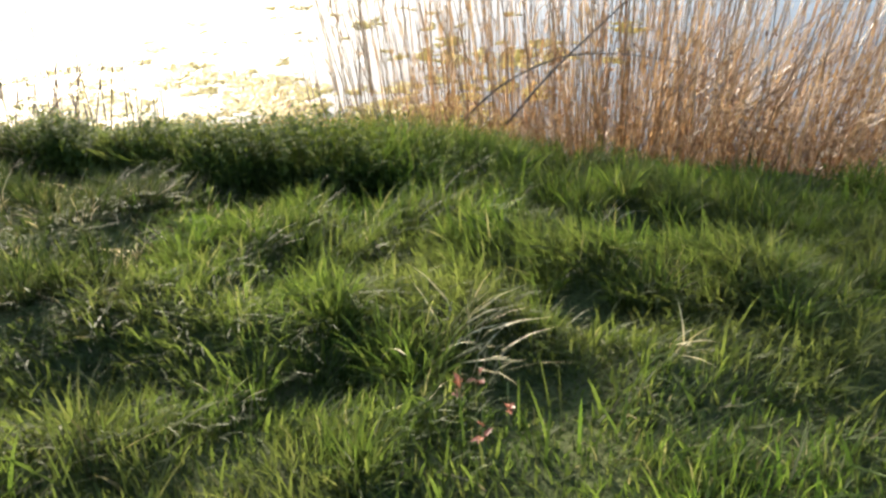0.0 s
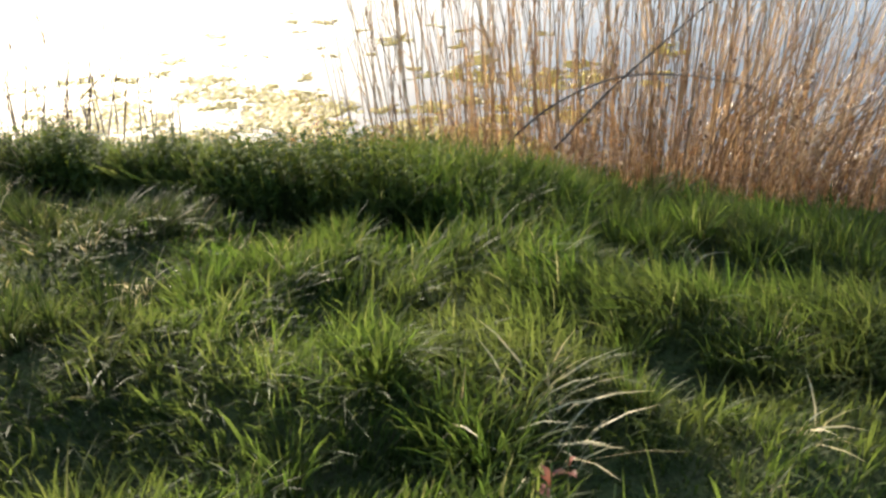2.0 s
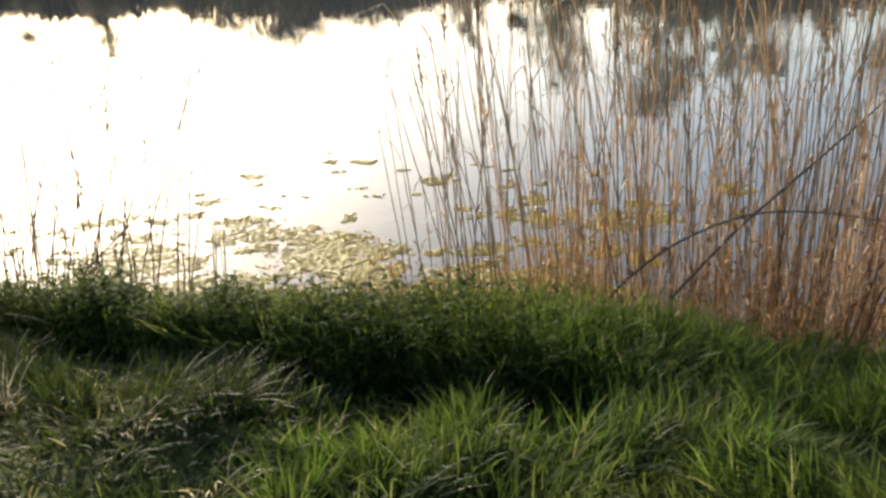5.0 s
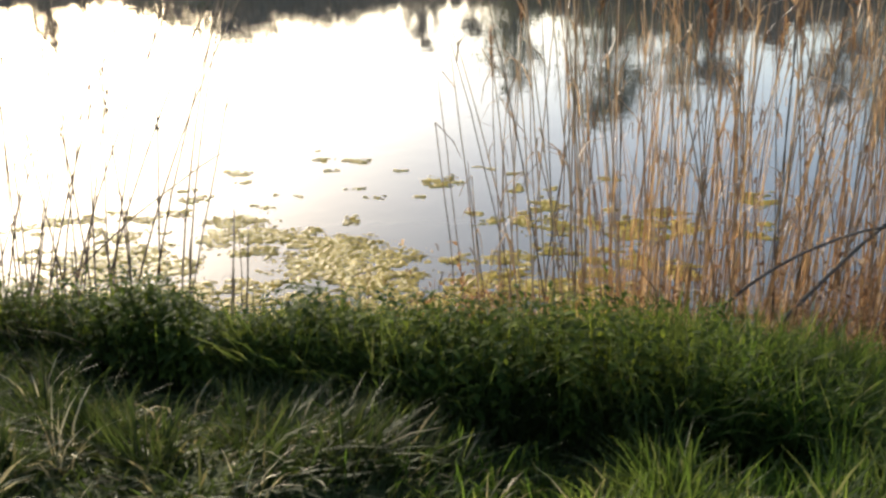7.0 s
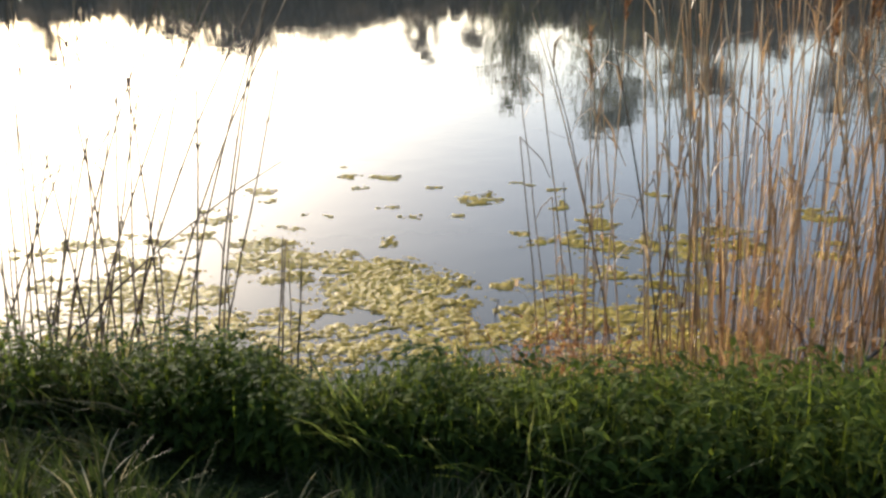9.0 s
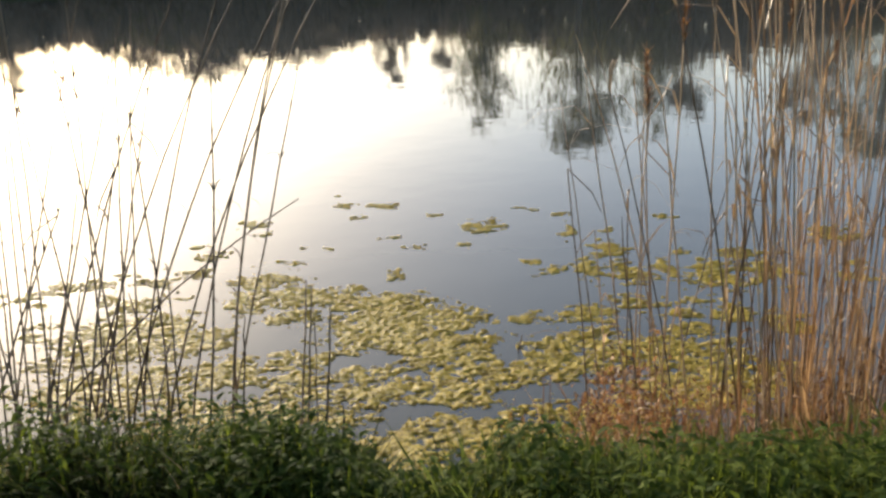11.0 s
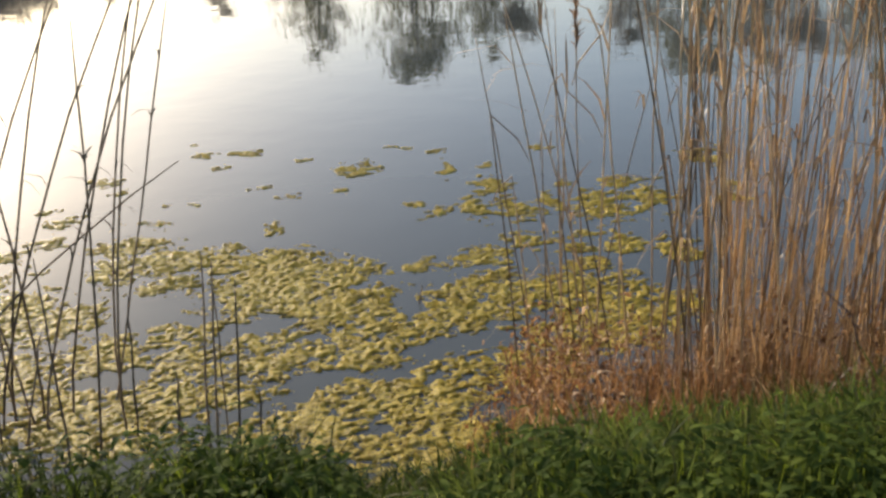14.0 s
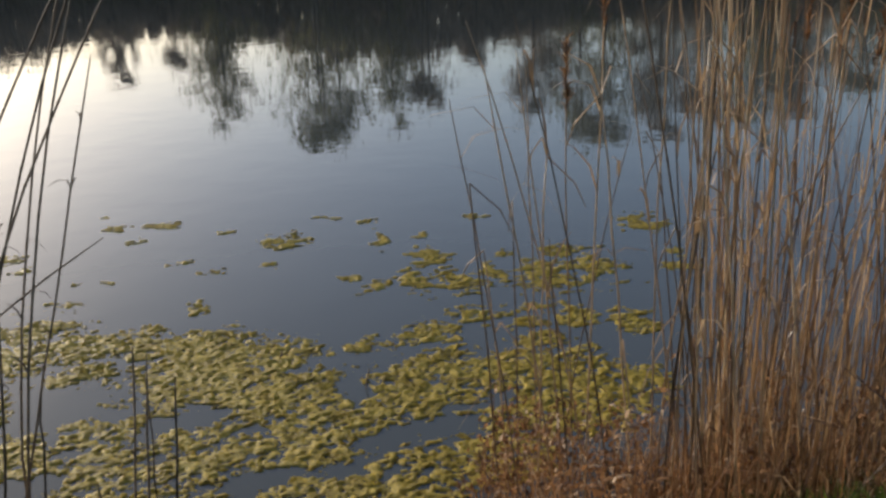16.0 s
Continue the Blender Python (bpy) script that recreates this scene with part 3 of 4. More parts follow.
def build_algae():
    step = 0.0115
    xs, ys = np.arange(-4.2, 5.0, step), np.arange(-3.6, 4.2, step)
    gx, gy = np.meshgrid(xs, ys)
    f = algae_field(gx, gy)
    lumps = fbm(gx * 9, gy * 14, 61, 2)
    fine = fbm(gx * 34, gy * 48, 63, 2)
    ridge = 1 - np.abs(2 * fbm(gx * 15 + 0.6 * lumps, gy * 30, 65, 2) - 1) * 2.2
    z = np.clip(f * 0.06 - 0.001, -0.02, 0.005) + (0.010 * np.clip(ridge - 0.35, -0.4, 0.6) + 0.003 * (lumps - 0.45) + 0.014 * (fine - 0.48)) * smooth(0.05, 0.2, f)
    n, k = len(xs), len(ys)
    keep = f > -0.06
    cell = keep[:-1, :-1] | keep[1:, :-1] | keep[:-1, 1:] | keep[1:, 1:]
    # joined cells get one number each
    lab = np.where(cell, np.arange(cell.size).reshape(cell.shape), -1)
    while True:
        old = lab.copy()
        for ax in (0, 1):
            for sgn in (1, -1):
                sh = np.roll(lab, sgn, ax)
                if ax == 0:
                    sh[0 if sgn == 1 else -1, :] = -1
                else:
                    sh[:, 0 if sgn == 1 else -1] = -1
                lab = np.where(cell, np.maximum(lab, sh), -1)
        nxt = np.where(lab >= 0, lab.ravel()[np.maximum(lab, 0)], -1)
        lab = np.maximum(lab, nxt)
        if (lab == old).all():
            break
    ids, counts = np.unique(lab[lab >= 0], return_counts=True)
    allv = np.stack([gx, gy, z], 2).reshape(-1, 3)
    jit = rng.uniform(-0.3, 0.3, (len(allv), 2)) * step
    allv[:, :2] += jit
    small = []
    iy, ix = np.nonzero(cell)
    o = iy * n + ix
    quads = np.stack([o, o + 1, o + n + 1, o + n], 1)
    lab1 = lab[iy, ix]
    for i, c in zip(ids, counts):
        q = quads[lab1 == i]
        if c < 60:
            small.append(q)
            continue
        used, inv = np.unique(q, return_inverse=True)
        v = allv[used]
        mid = np.array([v[:, 0].mean(), v[:, 1].mean(), 0.0])
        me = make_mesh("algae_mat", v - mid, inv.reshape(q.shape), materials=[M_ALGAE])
        ob = new("algae_mat", me)
        ob.location = mid
        big = c > 1500
        tagged(ob, "broad yellow-green lumpy algae raft floating on the pond" if big else "small yellow-green algae patch floating on the pond", "algae", group="floating algae patches")
    if small:
        q = np.concatenate(small)
        used, inv = np.unique(q, return_inverse=True)
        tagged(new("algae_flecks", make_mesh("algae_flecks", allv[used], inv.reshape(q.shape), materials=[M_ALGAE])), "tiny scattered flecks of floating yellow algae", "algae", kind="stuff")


build_algae()


# ---- reeds ----
def reed_parts(seed, height, lean, lean_az, nleaf, plume, broken, mat):
    r = random.Random(seed)
    dx, dy = math.cos(lean_az) * lean, math.sin(lean_az) * lean
    pts = []
    for s in np.linspace(0, 1, 9):
        pts.append(Vector((dx * height * s ** 1.5 + r.uniform(-0.004, 0.004), dy * height * s ** 1.5 + r.uniform(-0.004, 0.004), height * s * (1 - 0.2 * lean * s) - 0.12 * (s == 0))))
    if broken:
        a = r.uniform(0, 2 * math.pi)
        top = pts[7]
        pts[8] = top + Vector((math.cos(a), math.sin(a), -1.1)) * height * 0.05
        pts.append(pts[8] + Vector((math.cos(a), math.sin(a), -2.5)) * height * 0.02)
    base = (0.0034 if mat is M_REED else 0.0063) + 0.001 * r.random()
    knots, rad = [], []
    for i in range(len(pts) - 1):
        w = base * (1 - 0.42 * i / len(pts))
        d = pts[i + 1] - pts[i]
        knots += [pts[i], pts[i] + d * 0.03, pts[i] + d * 0.07]
        rad += [w, w * 1.3, w * 0.97]
    v, q = tube(knots + [pts[-1]], rad + [base * 0.35], 5)
    out = [("stem", make_mesh("stem", v, q, materials=[mat]))]
    for j in range(nleaf):
        i = r.randint(2, 7)
        az = r.uniform(0, 2 * math.pi)
        L = r.uniform(0.15, 0.40) if mat is M_REED else r.uniform(0.05, 0.16)
        v, q, t = blades(np.array([tuple(pts[i])]), np.array([L]), np.array([r.uniform(0.006, 0.012)]), np.array([az]), np.array([r.uniform(0.4, 1.0)]), np.array([az + 1.5]), r.uniform(0.0, 1.1))
        out.append(("leaf", make_mesh("leaf", v, q, t, materials=[M_REEDLEAF if mat is M_REED else M_BACKLITREED])))
    if plume:
        p = pts[-1]
        nr = np.random.default_rng(seed)
        n = 90
        b = np.array([tuple(p.lerp(pts[-2], f)) for f in nr.uniform(0, 0.95, n)])
        v, q, t = blades(b, nr.uniform(0.05, 0.13, n), nr.uniform(0.003, 0.007, n), nr.uniform(0, 6.28, n), nr.uniform(0.1, 0.6, n), nr.uniform(0, 6.28, n), 0.3)
        out.append(("seed_head", make_mesh("seed_head", v, q, t, materials=[M_BROWN])))
    return out


def build_reed(seed, height, lean, lean_az, nleaf=2, plume=False, broken=False, label="dry tan reed stalk standing at the pond edge", mat=None):
    e = new("reed_stalk")
    for pname, data in reed_parts(seed, height, lean, lean_az, nleaf, plume, broken, mat or M_REED):
        part(pname, data, e)
    return tagged(e, label, "reed", group="dry reeds at the water's edge")


R = random.Random(12)
reed_kinds = []
for k in range(12):
    h = [2.5, 2.3, 2.8, 2.0, 1.6, 2.4, 2.9, 1.3, 2.1, 2.6, 1.0, 2.7][k]
    lab = {7: "short broken dry reed stalk at the pond edge", 10: "low dark stub of a dry reed in shallow water"}.get(k, "tall dry tan reed stalk with withered leaf blades")
    reed_kinds.append([build_reed(100 + k, h, R.uniform(0.02, 0.16), R.uniform(0, 6.28), 0 if k in (7, 10) else 1 + k % 3, k in (2, 6, 9), k in (3, 4, 8), lab), False])


# stalks of the thin stand, with their backlit darkness put into the colour
for k in range(7):
    h = [2.7, 2.9, 2.5, 2.3, 2.8, 1.2, 0.9][k]
    lab = "tall reed stalk in shallow water, coloured dark as if backlit" if k < 5 else "low dark stub of a dry reed in shallow water"
    reed_kinds.append([build_reed(140 + k, h, R.uniform(0.02, 0.12) if k < 5 else 0.02, R.uniform(0, 6.28), (6, 8, 7, 6, 8, 2, 1)[k], False, k == 2, lab, M_BACKLITREED), False])


for k in range(2):
    reed_kinds.append([build_reed(160 + k, 2.9, 0.2 + 0.06 * k, 0.0, 2, False, False, "long reed stalk leaning out over the water, coloured dark as if backlit", M_BACKLITREED), False])


def plant_reed(k, x, y, scale=1.0, turn=None, tilt=0.0, tilt_az=0.0):
    ob, used = reed_kinds[k]
    z = max(float(ground_z(x, y)), -0.12)
    m = Matrix.Translation((x, y, z)) @ Matrix.Rotation(tilt, 4, Vector((-math.sin(tilt_az), math.cos(tilt_az), 0))) @ pose(0, 0, 0, 0, 0, R.uniform(0, 360) if turn is None else turn) @ Matrix.Diagonal((1, 1, scale, 1))
    if used:
        c = copy_thing(ob, pose(0, 0, 0))
        c.matrix_basis = m
    else:
        ob.matrix_basis = m
        reed_kinds[k][1] = True


TALL = [0, 1, 2, 5, 6, 9, 11, 8]


def plant_leaning(k, x, y, scale, tx, ty):
    plant_reed(k, x, y, scale, None, math.hypot(tx, ty), math.atan2(ty, tx))


# the dense stand: a belt along the water's edge, upright near the open water and leaning over farther along
count = 0
while count < 215:
    x = 1.5 + 3.4 * R.random() ** 1.1
    y = float(shore(x)) + R.uniform(-0.95, 0.05 + 0.1 * (x - 1.5))
    if x < 1.55 + 0.6 * (y + 3.8) + 0.12 * R.random() or (x < 1.7 and R.random() > 0.8):
        continue
    if vnoise(np.array(x * 4.0), np.array(y * 4.0), 77) < 0.3:
        continue
    over = max(x - 3.3, 0)
    plant_leaning(R.choice(TALL) if R.random() < 0.84 else R.choice([3, 4, 7]), x, y, R.uniform(0.78, 1.08), R.gauss(-0.04 + 0.03 * (x - 2.2) + 0.22 * over * R.random(), 0.055), R.gauss(0, 0.06))
    count += 1
# loose stalks on its open side
for x, y, k, s, tx in ((1.17, -3.2, 3, 0.88, -0.04), (1.22, -3.3, 1, 0.76, -0.06), (1.3, -3.42, 5, 0.74, -0.05), (1.27, -3.0, 4, 0.9, 0.02), (1.36, -3.1, 8, 0.86, 0.0), (1.42, -3.35, 9, 0.72, -0.07), (1.45, -2.9, 0, 0.8, -0.03), (1.5, -3.5, 1, 0.84, -0.08), (1.55, -3.2, 11, 0.78, -0.05), (1.52, -3.0, 5, 0.85, -0.02),
                       (1.6, -3.6, 0, 0.8, -0.07), (1.4, -2.75, 8, 0.82, 0.02), (1.62, -2.7, 1, 0.8, 0.03), (1.34, -3.5, 7, 0.9, -0.1), (1.42, -3.42, 2, 0.75, 0.0), (1.74, -3.45, 9, 0.82, 0.02), (2.3, -3.5, 6, 0.7, 0.03), (1.53, -3.85, 0, 0.82, -0.06), (1.58, -3.7, 11, 0.78, -0.05), (1.62, -3.9, 5, 0.85, -0.07), (1.66, -3.75, 1, 0.9, -0.04), (1.7, -3.6, 9, 0.8, -0.05), (1.5, -3.65, 8, 0.84, -0.08), (1.74, -3.85, 2, 0.84, -0.03), (1.56, -3.95, 3, 0.9, -0.09), (1.68, -3.98, 0, 0.86, -0.05), (1.8, -3.7, 11, 0.85, -0.04), (1.78, -3.95, 5, 0.9, -0.03), (1.64, -3.55, 1, 0.8, -0.05)):
    plant_leaning(k, x, y, s, tx, 0.02)
# the thin stand
for k in range(46):
    x = R.gauss(-1.5, 0.38) if k % 3 else R.uniform(-3.2, -0.75)
    y = R.uniform(-2.9, -2.1)
    plant_leaning(R.choice([12, 13, 14, 15, 16, 12, 13, 14, 15, 17, 18, 18]), x, y, R.uniform(0.72, 1.05), R.gauss(0.13, 0.1), R.gauss(0, 0.06))
# short dark stalks by themselves
for x, y, k, s, tx in ((-0.22, -3.1, 17, 1.04, 0.1), (-0.27, -2.95, 17, 1.0, 0.09), (-0.12, -3.2, 17, 0.95, 0.11), (-0.18, -3.0, 10, 1.1, 0.12), (-0.42, -2.75, 18, 0.6, 0.12), (0.0, -3.35, 18, 0.7, 0.1), (-0.36, -3.1, 18, 0.65, 0.08), (0.47, -0.99, 18, 0.2, 0.25), (0.9, -1.52, 18, 0.28, 0.3)):
    plant_leaning(k, x, y, s, tx, 0.0)
# long stalks that lean away from the sun
for x, y, k, s, tilt in ((-0.8, -2.1, 19, 0.95, 0.0), (-0.7, -2.55, 19, 0.9, -0.02), (-1.13, -2.43, 20, 1.0, 0.15), (-1.35, -2.4, 20, 1.02, 0.17), (-1.02, -2.3, 19, 1.0, 0.12), (-1.6, -2.3, 20, 1.0, 0.16), (-1.3, -2.3, 19, 0.97, 0.08), (-1.9, -2.45, 20, 0.75, 0.5), (-1.8, -2.25, 19, 1.0, 0.18)):
    plant_reed(k, x, y, s, 0, tilt, 0.05)


def build_reed_mass():
    """The countless stalks, bent leaves and litter of the dense stand."""
    n = 430
    x = 1.75 + 4.6 * rng.random(n) ** 1.1
    y = shore(x) + rng.uniform(-0.95, 0.2, n)
    ok = x > 1.7 + 0.6 * (y + 3.8)
    x, y = x[ok], y[ok]
    n = len(x)
    z = np.maximum(ground_z(x, y), -0.05)
    a = blades(np.stack([x, y, z], 1), rng.uniform(1.2, 2.6, n), rng.uniform(0.0045, 0.0075, n), np.where(x > 3.4, rng.normal(0.1, 0.6, n), rng.uniform(0, 6.28, n)), np.abs(rng.normal(0, 0.12, n)) + 0.22 * np.clip(x - 3.4, 0, 1.5) * rng.random(n), rng.uniform(-0.7, 0.7, n))
    n2 = 1900
    x = 1.8 + 4.1 * rng.random(n2) ** 0.9
    y = shore(x) + rng.uniform(-1.3, 0.2, n2)
    z = np.maximum(ground_z(x, y), 0.0) + rng.uniform(0, 0.45, n2) ** 1.5
    b = blades(np.stack([x, y, z], 1), rng.uniform(0.2, 0.55, n2), rng.uniform(0.003, 0.008, n2), rng.uniform(0, 6.28, n2), rng.uniform(0.4, 1.3, n2), rng.uniform(0, 6.28, n2), 0.35)
    # fallen and leaning stems where the belt is laid over
    n3 = 900
    x = 3.3 + 2.6 * rng.random(n3)
    y = shore(x) + rng.uniform(-1.3, 0.3, n3)
    z = np.maximum(ground_z(x, y), 0.0)
    c = blades(np.stack([x, y, z], 1), rng.uniform(0.6, 1.7, n3), rng.uniform(0.005, 0.009, n3), rng.normal(0.1, 0.6, n3), np.abs(rng.normal(0.55, 0.3, n3)), rng.uniform(0, 6.28, n3))
    # withered leaves still hanging on the stalks
    n4 = 1000
    x = 1.6 + 3.6 * rng.random(n4)
    y = shore(x) + rng.uniform(-0.95, 0.1, n4)
    ok = x > 1.6 + 0.6 * (y + 3.8)
    x, y = x[ok], y[ok]
    n4 = len(x)
    d = blades(np.stack([x, y, np.maximum(ground_z(x, y), 0.0) + rng.uniform(0.3, 2.1, n4)], 1), rng.uniform(0.1, 0.32, n4), rng.uniform(0.004, 0.009, n4), rng.uniform(0, 6.28, n4), rng.uniform(0.1, 0.5, n4), rng.uniform(0, 6.28, n4), rng.uniform(0.0, 1.6, n4))
    # shorter stems crowd the foot of the stand
    n5 = 900
    x = 1.75 + 1.5 * rng.random(n5)
    y = shore(x) + rng.uniform(-1.0, 0.0, n5)
    ok = (x > 1.75 + 0.5 * (y + 3.8)) & (rng.random(n5) < 0.25 + smooth(0.4, 0.6, fbm(x * 5, y * 5, 37, 2)))
    x, y = x[ok], y[ok]
    n5 = len(x)
    e = blades(np.stack([x, y, np.maximum(ground_z(x, y), -0.05)], 1), rng.uniform(0.3, 0.95, n5), rng.uniform(0.003, 0.006, n5), rng.uniform(0, 6.28, n5), np.abs(rng.normal(0, 0.16, n5)), rng.uniform(0, 6.28, n5))
    v, q, t = joined([a, b, c, d, e])
    tagged(new("reed_mass", make_mesh("reed_mass", v, q, t, materials=[M_REEDS])), "dense tangle of dry brown reed stems and leaves", "reeds", kind="stuff")


build_reed_mass()


def front(x):
    """The foot of the nettle bank on the meadow side."""
    x = np.asarray(x, float)
    return -5.04 - 0.38 * np.clip(x, -0.5, 1.1) - 0.10 * np.clip(x - 1.1, 0, 1.0) - 0.35 * np.clip(x - 2.1, 0, 1.5)


def build_litter():
    """Withered docks and bramble leaves at the foot of the reeds."""
    def spread(n):
        pick = rng.random(n) < 0.5
        x = np.where(pick, 0, 1.9 + 3.8 * rng.random(n))
        u = rng.uniform(0.0, 1.5, n) - 0.5 * pick * rng.random(n)
        x = np.where(pick, 0.72 + 0.26 * (1.5 - u) + 1.3 * rng.random(n) + 0.08 * rng.normal(0, 1, n), x)
        y = shore(x) - np.where(pick, u, 1.07 * u)
        ok = rng.random(n) < 0.12 + 1.6 * smooth(0.4, 0.62, fbm(x * 4.5, y * 4.5, 39, 2))
        return x[ok], y[ok]

    x, y = spread(17000)
    n = len(x)
    top = 0.06 + 0.5 * smooth(0.35, 0.7, fbm(x * 3.5, y * 3.5, 33, 2)) + 0.25 * np.clip(x - 2.3, 0, 1.5)
    z = np.maximum(ground_z(x, y), 0.0) + top * rng.random(n) ** 1.1
    v, q, t = blades(np.stack([x, y, z], 1), rng.uniform(0.02, 0.06, n), rng.uniform(0.007, 0.018, n), rng.uniform(0, 6.28, n), rng.uniform(0.3, 1.2, n), rng.uniform(0, 6.28, n), 0.4)
    x, y = spread(2400)
    m = len(x)
    s = blades(np.stack([x, y, np.maximum(ground_z(x, y), -0.02)], 1), rng.uniform(0.15, 0.5, m), rng.uniform(0.003, 0.005, m), rng.uniform(0, 6.28, m), rng.uniform(0.05, 0.5, m), rng.uniform(0, 6.28, m))
    v, q, t = joined([(v, q, t), s])
    k = 5000
    gx = 0.75 + 2.2 * rng.random(k)
    gy = -4.95 + 0.75 * rng.random(k) ** 1.4
    gh = rng.uniform(0.06, 0.2, k)
    fx = rng.uniform(0.66, 2.7, 5200)
    fy = -5.22 + 0.4 * rng.random(5200)
    fh = rng.uniform(0.16, 0.36, 5200) * (0.75 + 0.5 * fbm(fx * 4, fy * 4, 93, 2)) * (1 - 0.3 * smooth(2.0, 2.4, fx))
    gx, gy, gh = np.concatenate([gx, fx]), np.concatenate([gy, fy]), np.concatenate([gh, fh])
    k = len(gx)
    gr = blades(np.stack([gx, gy, ground_z(gx, gy) - 0.01], 1), gh, rng.uniform(0.004, 0.009, k), rng.uniform(0, 6.28, k), rng.uniform(0.1, 0.7, k), rng.uniform(0, 6.28, k))
    k = 9500
    hx = rng.uniform(0.55, 2.7, k)
    hy = front(hx) + (-4.98 - front(hx)) * rng.random(k)
    hh = rng.uniform(0.17, 0.4, k) * (0.65 + 0.6 * fbm(hx * 4, hy * 4, 97, 2))
    fg = blades(np.stack([hx, hy, ground_z(hx, hy) - 0.01], 1), hh, rng.uniform(0.005, 0.010, k), rng.uniform(0, 6.28, k), rng.uniform(0.15, 0.8, k), rng.uniform(0, 6.28, k))
    tagged(new("grass", make_mesh("grass", *fg, materials=[M_GRASS])), "fresh green grass grown through the nettles", "grass", kind="stuff")
    k = 6500
    hx = rng.uniform(-3.4, 0.34, k)
    hy = front(hx) + (-4.6 - front(hx)) * rng.random(k)
    hh = rng.uniform(0.18, 0.36, k) * (0.7 + 0.5 * fbm(hx * 4, hy * 4, 95, 2))
    rk = blades(np.stack([hx, hy, ground_z(hx, hy) - 0.01], 1), hh, rng.uniform(0.005, 0.010, k), rng.uniform(0, 6.28, k), rng.uniform(0.15, 0.9, k), rng.uniform(0, 6.28, k))
    tagged(new("rank_grass", make_mesh("rank_grass", *rk, materials=[M_RANK])), "dull rank grass grown through the nettles", "grass", kind="stuff")
    tagged(new("thin_grass", make_mesh("thin_grass", *gr, materials=[M_GRASS])), "green grass fringing the nettles and coming through litter", "grass", kind="stuff")
    tagged(new("withered_undergrowth", make_mesh("withered_undergrowth", v, q, t, materials=[M_BROWN])), "withered reddish-brown docks and leaf litter under reeds", "undergrowth", kind="stuff")


build_litter()


def bramble(points, r0, label):
    e = new("bramble_stem")
    pts = [Vector(p) for p in points]
    fine = []
    for i in range(len(pts) - 1):
        p0, p1, p2, p3 = pts[max(i - 1, 0)], pts[i], pts[i + 1], pts[min(i + 2, len(pts) - 1)]
        for s in np.linspace(0, 1, 6, endpoint=False):
            fine.append(0.5 * (2 * p1 + (p2 - p0) * s + (2 * p0 - 5 * p1 + 4 * p2 - p3) * s * s + (3 * p1 - p0 - 3 * p2 + p3) * s ** 3))
    fine.append(pts[-1])
    v, q = tube(fine, [r0 * (1 - 0.7 * i / len(fine)) for i in range(len(fine))], 6)
    part("cane", make_mesh("cane", v, q, materials=[M_BARK]), e)
    for i in range(3, len(fine) - 1, 4):
        v, q, t = blades(np.array([tuple(fine[i])]), np.array([0.05]), np.array([0.022]), np.array([i * 2.1]), np.array([0.8]), np.array([i * 2.1 + 1.5]), 0.2)
        part("leaf", make_mesh("leaf", v, q, t, materials=[M_BROWN]), e)
    return tagged(e, label, "bramble", group="arching brambles")


bramble([(2.15, -4.1, 0.75), (2.38, -4.05, 1.02), (2.62, -4.05, 1.22), (2.9, -4.05, 1.35), (3.15, -4.05, 1.38), (3.45, -4.05, 1.35), (3.75, -4.05, 1.26), (4.2, -4.1, 0.95)], 0.009, "thin arching bare bramble stem among the reeds")
bramble([(2.6, -4.1, 0.95), (2.9, -4.05, 1.28), (3.2, -4.0, 1.55), (3.6, -3.9, 1.9), (3.95, -3.8, 2.3)], 0.010, "slanting dead stem leaning through the reeds")


# ---- nettles ----
def nettle_leaf(L, W):
    v = np.array([(0, 0, 0), (0.35 * L, W / 2, 0.12 * L), (0.35 * L, 0, 0.04 * L), (0.35 * L, -W / 2, 0.12 * L), (0.72 * L, W * 0.33, 0.02 * L), (0.72 * L, 0, -0.04 * L), (0.72 * L, -W * 0.33, 0.02 * L), (L, 0, -0.22 * L)])
    return v, np.array([(1, 4, 5, 2), (2, 5, 6, 3)]), np.array([(0, 1, 2), (0, 2, 3), (4, 7, 5), (5, 7, 6)])


def nettle_leaves(seed, height):
    """The poses of the leaves on one plant: pairs crosswise, smaller to the top."""
    r = random.Random(seed)
    n = 7
    out = []
    for i in range(n):
        s = 0.28 + 0.72 * i / (n - 1)
        size = (0.042 if i < n - 2 else 0.034) * r.uniform(0.75, 1.25)
        for side in (0, 180):
            out.append((pose(0, 0, height * s, 0, r.uniform(-25, 30) - 12 * (i == n - 1), 90 * i + side + r.uniform(-25, 25)), size))
    return out


LEAF = nettle_leaf(1, 0.46)


def in_nettles(count, seed):
    g = np.random.default_rng(seed)
    x = g.uniform(-3.4, 2.7, count * 5)
    y = g.uniform(-5.75, -4.0, count * 5)
    ok = (y > front(x) + 0.06 * (g.random(count * 5) - 0.5)) & (y < -4.66 - 0.45 * smooth(0.5, 1.0, x) + 0.10 * g.random(count * 5))
    ok &= g.random(count * 5) < 1.05 - 0.5 * smooth(0.6, 1.0, x) - 0.3 * smooth(1.6, 2.5, x)
    ok &= g.random(count * 5) < 0.15 + 0.85 * smooth(-0.15, 0.1, x)
    ok &= ~((np.abs(x - 0.5) < 0.13) & (y > -4.95))
    ok &= g.random(count * 5) < 1 - 0.7 * smooth(1.35, 1.9, x)
    return x[ok][:count], y[ok][:count], g


